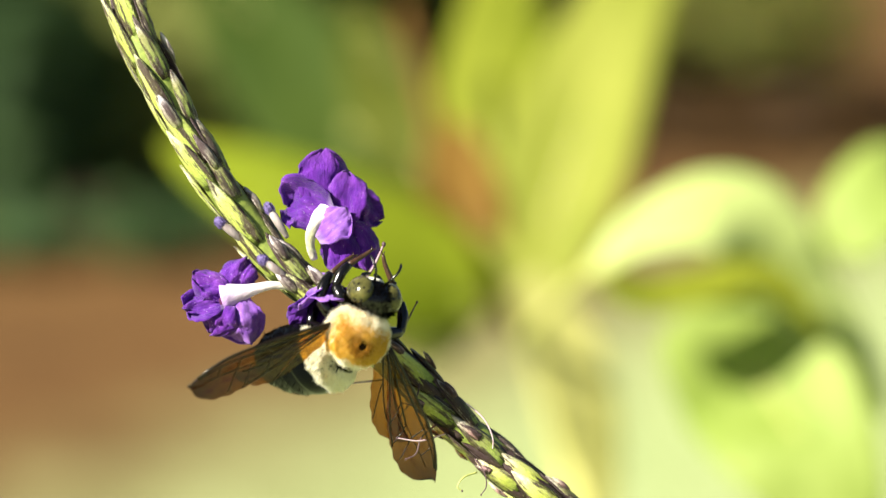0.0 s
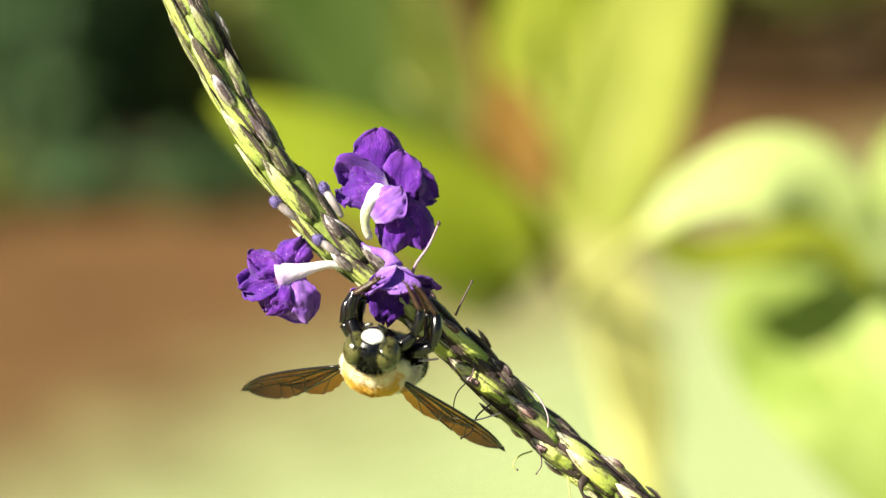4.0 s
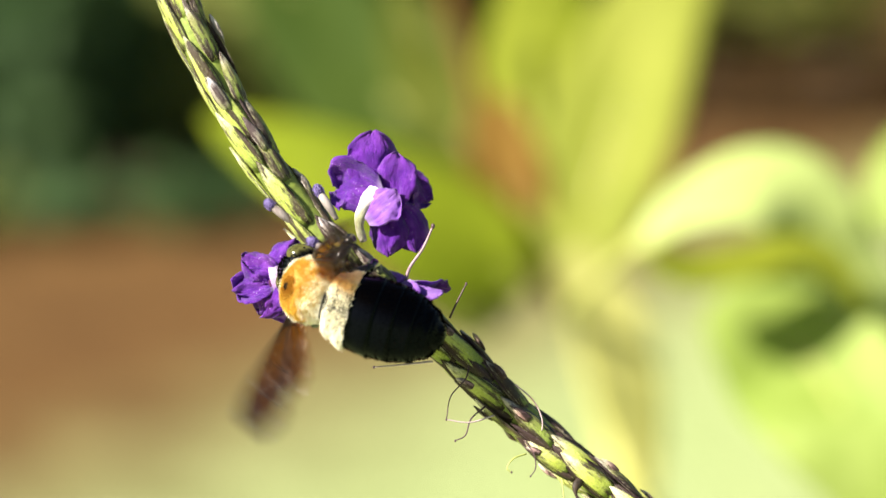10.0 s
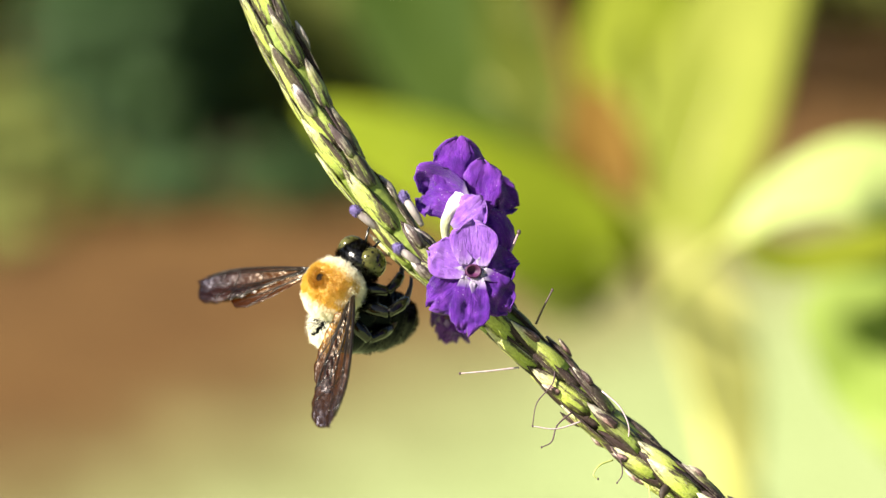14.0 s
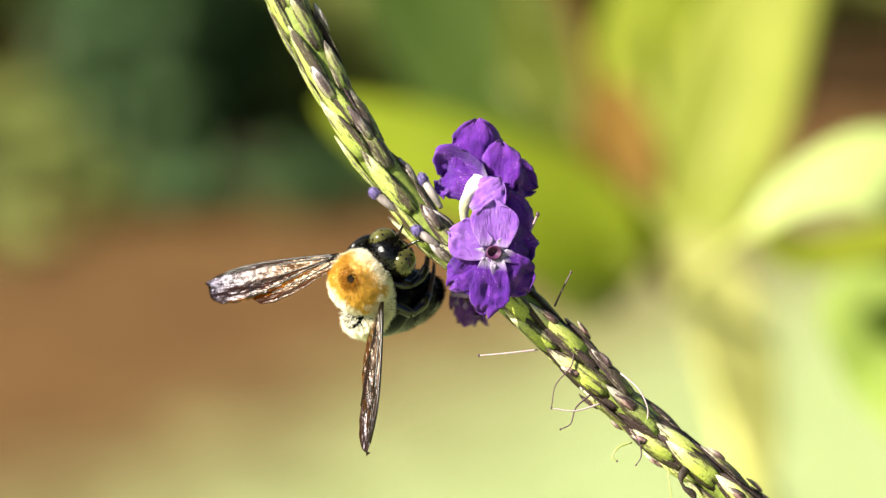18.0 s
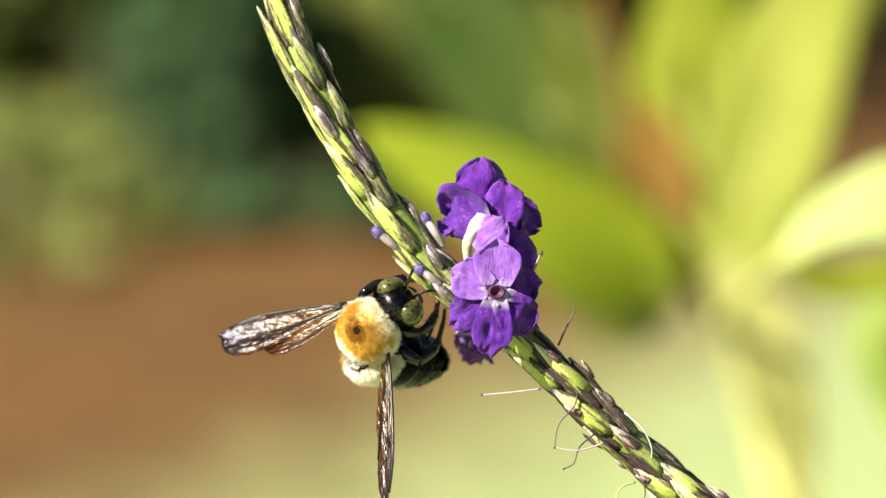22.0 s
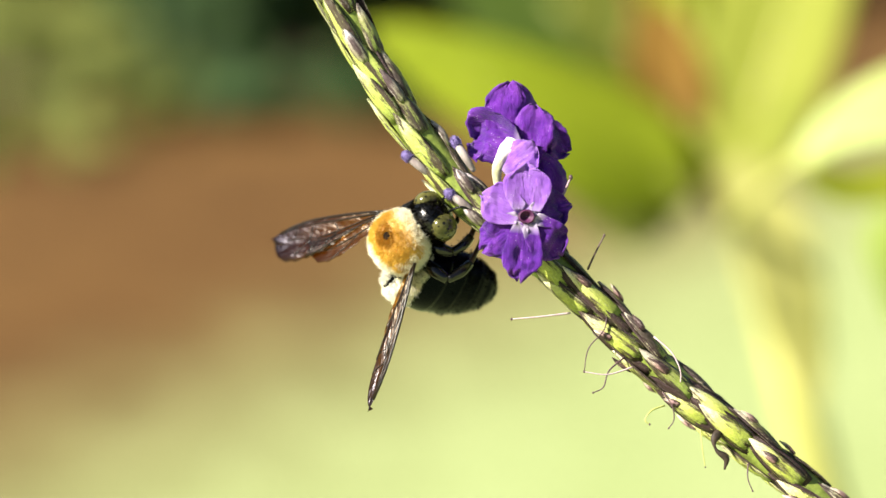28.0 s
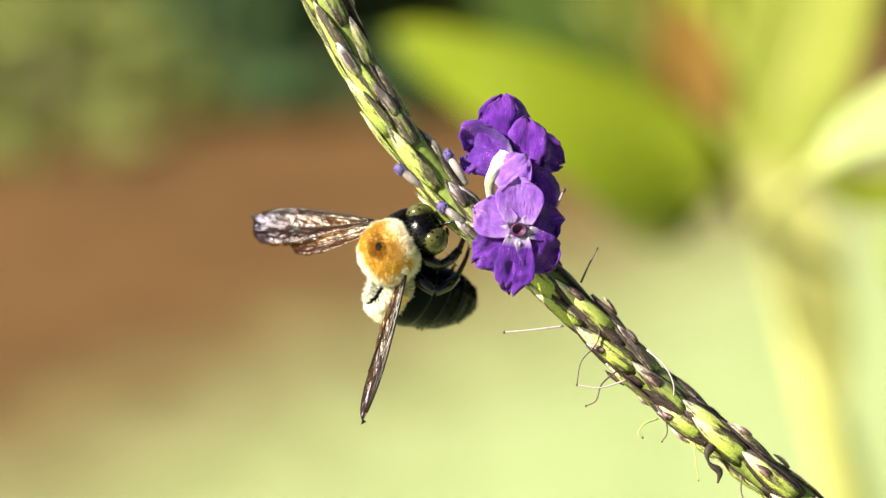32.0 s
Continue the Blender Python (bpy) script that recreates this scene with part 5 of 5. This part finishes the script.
BEE = [
    (0.0, 941.3, 502.2, 115.0, 16.6, 18.0, -20.6),
    (1.0, 889.7, 573.1, 115.0, 60.5, 18.3, -22.0),
    (2.0, 867.2, 603.2, 105.0, 94.7, -2.5, -21.8),
    (3.0, 869.0, 585.4, 105.0, 87.1, -8.4, -21.7),
    (6.0, 904, 601, 108, 73.1, -19.0, 6.6),
    (7.0, 905, 600, 108, 78.0, -11.2, 5.5),
    (8.0, 886, 589, 108, 45.0, -0.8, -3.0),
    (8.5, 882, 525, 108, 12.2, -5.2, -3.6),
    (9.0, 838, 462, 105, -32.3, -14.7, 45.4),
    (9.5, 778, 460, 100, -56.4, -14.1, 79.2),
    (10.0, 777, 454, 98, -59.9, -22.2, 68.4),
    (10.5, 736, 497, 84, -65.9, -31.8, 84.6),
    (11.0, 747, 575, 60, -34.8, -53.7, 82.1),
    (11.5, 710, 557, 40, -2.1, -49.9, 54.7),
    (12.0, 686, 535, 30, -7.3, -48.2, 46.3),
    (12.5, 667, 503, 25, 27.6, -39.0, 13.9),
    (13.0, 670, 447, 15, -26.3, -39.3, 5.8),
    (16.0, 666, 436, 5, 9.9, -16.4, -63.2),
    (17.0, 689, 444, 5, 9.5, -25.7, -58.7),
    (18.0, 683, 458, 5, 9.1, -17.1, -48.0),
    (19.0, 683, 452, 5, 7.3, -17.3, -53.7),
    (20.0, 702, 495, 10, 20.8, -7.6, -35.5),
    (20.5, 695, 506, 10, 26.0, -2.8, -25.6),
    (21.0, 708, 471, 10, 23.4, -4.4, -26.4),
    (22.0, 691, 475, 5, 15.1, -14.6, -50.0),
    (23.0, 687, 451, 5, 8.4, -23.3, -52.3),
    (24.0, 693, 459, 5, 17.8, -16.4, -52.3),
    (25.0, 682.6, 465.1, 5.0, 8.9, -16.0, -53.0),
    (28.0, 695, 451, 0, 15.9, -26.0, -58.4),
    (29.0, 695, 450, 0, 13.8, -25.9, -59.5),
    (31.0, 689, 449, 0, 12.1, -26.3, -62.7),
    (32.0, 689, 447, 0, 10.3, -21.1, -59.2),
]
WING_LEFT = [
    (0.0, 10.4, 8.6, 37.9),
    (1.0, -13.4, -2.6, 46.2),
    (2.0, -13.3, 6.9, 44.6),
    (3.0, -19.2, 7.8, 42.9),
    (6.0, -3.4, 10.0, 29.7),
    (7.0, -2.3, 7.8, 45.0),
    (8.0, 12.2, -10.9, 47.2),
    (8.5, -32.2, 15.7, 43.1),
    (9.0, -4.6, 22.8, 34.6),
    (9.5, 23.2, 39.8, 30.1),
    (10.0, 37.6, 28.2, 49.7),
    (10.5, 23.5, 9.6, 73.9),
    (11.0, 11.1, -5.4, 1.6),
    (11.5, -9.8, -4.9, 16.7),
    (12.0, -1.2, 3.9, 23.0),
    (12.5, -20.6, 15.3, 32.5),
    (13.0, -6.4, 0.8, 19.4),
    (16.0, -34.2, -8.5, 47.1),
    (17.0, -23.4, 2.0, 57.5),
    (18.0, -31.1, -12.3, 51.3),
    (19.0, -22.3, -16.8, 53.8),
    (20.0, -51.0, -8.3, 52.8),
    (20.5, 42.2, -8.6, 57.4),
    (21.0, -57.4, 0.6, 65.5),
    (22.0, -33.7, -11.0, 56.0),
    (23.0, -28.0, -10.2, 54.6),
    (24.0, -29.9, -15.4, 61.5),
    (25.0, 6.9, -25.9, 54.9),
    (28.0, -15.9, -16.7, 54.7),
    (29.0, -13.4, -18.8, 56.2),
    (31.0, -16.0, -18.0, 48.0),
    (32.0, -18.5, -15.1, 45.8),
]
WING_RIGHT = [
    (0.0, -0.1, -0.3, -40.4),
    (1.0, -26.0, 0.7, -43.2),
    (2.0, -13.6, -8.4, -40.8),
    (3.0, -13.1, -4.5, -41.1),
    (6.0, -12.4, -9.3, -54.3),
    (7.0, -4.8, -2.9, -45.0),
    (8.0, 4.1, 7.3, -37.7),
    (8.5, 12.2, -12.6, -43.0),
    (9.0, -62.2, -26.2, -38.9),
    (9.5, -12.1, -20.1, -45.1),
    (10.0, 3.0, -16.7, -47.7),
    (10.5, -34.3, 17.3, -30.1),
    (11.0, -7.6, -28.9, -50.8),
    (11.5, 7.5, -13.4, -55.7),
    (12.0, -1.8, -8.1, -49.5),
    (12.5, 6.1, -9.9, -49.7),
    (13.0, 2.4, -5.5, -50.8),
    (16.0, 37.1, -7.4, -37.6),
    (17.0, 41.7, 7.5, -31.0),
    (18.0, 44.2, -6.9, -42.3),
    (19.0, 51.7, -8.0, -40.7),
    (20.0, 31.7, -37.8, -20.6),
    (20.5, 37.1, 1.5, -37.0),
    (21.0, 32.1, -35.9, -20.0),
    (22.0, 41.7, -14.9, -32.4),
    (23.0, 43.8, -3.2, -40.4),
    (24.0, 41.3, -10.1, -38.8),
    (25.0, 37.2, -6.3, -42.2),
    (28.0, 39.2, -3.5, -45.9),
    (29.0, 40.9, -1.6, -45.2),
    (31.0, 39.4, -0.7, -46.6),
    (32.0, 44.5, -2.0, -43.4),
]
# the head's own turns: nod, roll, shake
HEAD = [(0.0, 1, 5, 5), (1.0, -0.7, -4.8, -3.6), (2.0, -2.3, -5.8, 2.3), (3.0, 0.6, -16.5, 0.3), (3.5, 0, -8, 0), (5.8, 0, 35, 0), (7.2, 0, 42, 0), (8.0, -1, 5, 0), (8.5, 0, 0, 0), (32.0, 0, 0, 0)]
# the hind leg stretches out twice: turn and shift of the hip
KICK = [(0.0, 0, 0, 0, 0, 0, 0), (18.7, 0, 0, 0, 0, 0, 0), (18.9, -38.8, -36.9, 27.7, 46.9, -1.6, 1.9), (19.1, -38.8, -36.9, 27.7, 46.9, -1.6, 1.9), (19.3, 0, 0, 0, 0, 0, 0), (24.7, 0, 0, 0, 0, 0, 0), (24.82, -31.3, -29.8, 22.3, 37.8, -1.3, 1.5), (24.95, -62.6, -59.5, 44.6, 75.6, -2.5, 3.0), (25.25, -62.6, -59.5, 44.6, 75.6, -2.5, 3.0), (25.38, -31.3, -29.8, 22.3, 37.8, -1.3, 1.5), (25.5, 0, 0, 0, 0, 0, 0), (32.0, 0, 0, 0, 0, 0, 0)]
# the pulled flower: throat place and the way it faces
CLASP = {("mid", -1): ((-48, 18, -22), (6, 14, -66), (40, 24, -34)), ("mid", 1): ((52, 20, -14), (-6, 16, -64), (-38, 24, -34)),
         ("fore", -1): ((-34, 10, -30), (-4, 16, -48), (34, 12, -30)), ("fore", 1): ((34, 10, -28), (2, 18, -46), (-30, 12, -34))}
PULLED = [(0.0, (904, 414, 40), (-0.1, -0.8, 0.55)), (1.0, (912, 416, 62), (0.0, -0.92, 0.32)), (3.0, (914, 416, 66), (0.05, -0.93, 0.30)), (8.0, (908, 420, 66), (-0.05, -0.92, 0.32)),
          (8.7, (922, 432, 40), (0.2, -0.85, 0.4)), (9.5, (950, 436, 6), (0.6, -0.75, 0.2)), (10.3, (930, 440, 20), (0.3, -0.85, 0.35)), (10.9, (912, 414, 76), (0.1, 0.5, 0.86)), (12.5, (910, 414, 76), (0.1, 0.5, 0.86)),
          (13.5, (911, 411, 76), (0.06, 0.25, 0.95)), (16.0, (915, 408, 76), (0.08, 0.05, 1.0)), (32.0, (915, 408, 76), (0.08, 0.05, 1.0))]
ASIDE = [(0.0, (722, 438, 10), (-0.76, -0.40, -0.45)), (11.5, (722, 438, 10), (-0.76, -0.42, -0.45)), (12.3, (748, 440, -6), (-0.7, -0.6, -0.35)), (12.9, (820, 470, -36), (-0.3, -0.85, -0.4)),
         (13.5, (882, 478, -104), (0.06, -0.97, -0.2)), (23.0, (882, 478, -104), (0.06, -0.97, -0.2)), (24.0, (886, 420, -70), (0.06, -0.97, -0.2)), (32.0, (886, 420, -70), (0.06, -0.97, -0.2))]


def motions():
    walk(BEE_THING, [(t, STAGE @ Matrix.Translation(at(x, y, w)) @ pose(0, 0, 0, a, b, c)) for t, x, y, w, a, b, c in held(BEE)])
    walk(BEE_PARTS["left"], [(t, pose(-60 * GU, 8 * GU, 16 * GU, a, b, c)) for t, a, b, c in beating(WING_LEFT, -1)])
    walk(BEE_PARTS["right"], [(t, pose(60 * GU, 8 * GU, 16 * GU, a, b, c)) for t, a, b, c in beating(WING_RIGHT, 1)])
    walk(BEE_PARTS["abdomen"], [(t, pose(x * GU, y * GU, z * GU, a, b, c)) for t, x, y, z, a, b, c in held(TAIL)])
    hip = Vector((34, -24, -42)) * GU
    walk(BEE_PARTS["hind", 1], [(t, Matrix.Translation(hip + Vector((x, y, z)) * GU) @ pose(0, 0, 0, a, b, c) @ Matrix.Translation(-hip)) for t, a, b, c, x, y, z in KICK])
    for (name, s), aims in CLASP.items():
        clasp(BEE_PARTS[name, s], BEE_BONES[name, s], [Vector(d).normalized() for d in aims])
    walk(BEE_PARTS["head"], [(t, pose(0, 70 * GU, -12 * GU, a, b, c)) for t, a, b, c in HEAD])
    walk(FLOWER_FRONT, [(t, facing(at(*p), d, (0, 1, 0.35))) for t, p, d in PULLED])
    # lobes hang shut while the bee holds a flower, and spread when it is let go
    shuts = ((0.0, 58), (3.0, 56), (5.5, 55), (8.0, 50), (10.4, 52), (10.9, 4), (13.0, 4), (15.0, 0), (32.0, 0))
    for petal, (ang, length, width, curl, lean, mat) in zip([c for c in FLOWER_FRONT.children if c.name.startswith("petal")], FRONT_LOBES):
        walk(petal, [(t, pose(0, 0, 1.5 * GU, 0, 0, ang - 90) @ Matrix.Translation((0, 10 * GU, 0)) @ pose(0, 0, 0, lean + shut, 0, 0)) for t, shut in shuts])
    for petal, rest in SIDE_PETALS:
        walk(petal, [(t, rest @ pose(0, 0, 0, shut, 0, 0)) for t, shut in ((0.0, 0), (11.0, 0), (12.4, -10), (13.0, -44), (13.5, -66), (32.0, -66))])
    walk(FLOWER_SIDE, [(t, facing(at(*p), d, (-0.3, 0.9, 0.2))) for t, p, d in ASIDE])


def clasp(leg, q, aims):
    """Reaches a leg up round the pulled flower from the second to the eighth second: thigh, shin and foot along the aims."""
    def aimed(foot, a, b, way):
        turn = (b - a).normalized().rotation_difference(way).to_matrix().to_4x4()
        return Matrix.Translation(foot) @ turn @ Matrix.Translation(-a)
    bend = lambda m: [(0.0, Matrix()), (0.4, Matrix()), (0.9, m), (8.2, m), (8.7, Matrix()), (32.0, Matrix())]
    q = [v * GU for v in q]
    thigh = aimed(q[0], q[0], q[1], aims[0])
    shin = aimed(thigh @ q[1], q[1], q[2], aims[1])
    sole = aimed(shin @ q[2], q[2], q[3], aims[2])
    walk(leg, bend(thigh))
    for piece in leg.children:
        walk(piece, bend(thigh.inverted() @ (shin if piece.name.startswith("tibia") else sole)))


def beating(rows, side):
    """The rows of a wing, with quick beats while the bee shifts from one flower to the next."""
    rows = held(rows)
    ts = sorted({r[0] for r in rows if not 8.85 < r[0] < 10.45} | {8.8 + k / 30 for k in range(2, 49)})
    out = []
    for t in ts:
        k = max(i for i, r in enumerate(rows) if r[0] <= t + 1e-6)
        a, b = rows[k], rows[min(k + 1, len(rows) - 1)]
        f = 0 if b[0] == a[0] else (t - a[0]) / (b[0] - a[0])
        v = [p + (q - p) * f for p, q in zip(a[1:], b[1:])]
        if 8.85 < t < 10.4:
            n = round((t - 9.0) * 30)
            swing = math.sin(n * math.pi / 2)
            v = [v[0] + 10 * swing, v[1] + side * 24 * swing, v[2] + side * 6 * swing]
        out.append((t, *v))
    return out


def held(rows):
    return rows if rows[-1][0] >= 32 else rows + [(32.0, *rows[-1][1:])]


motions()
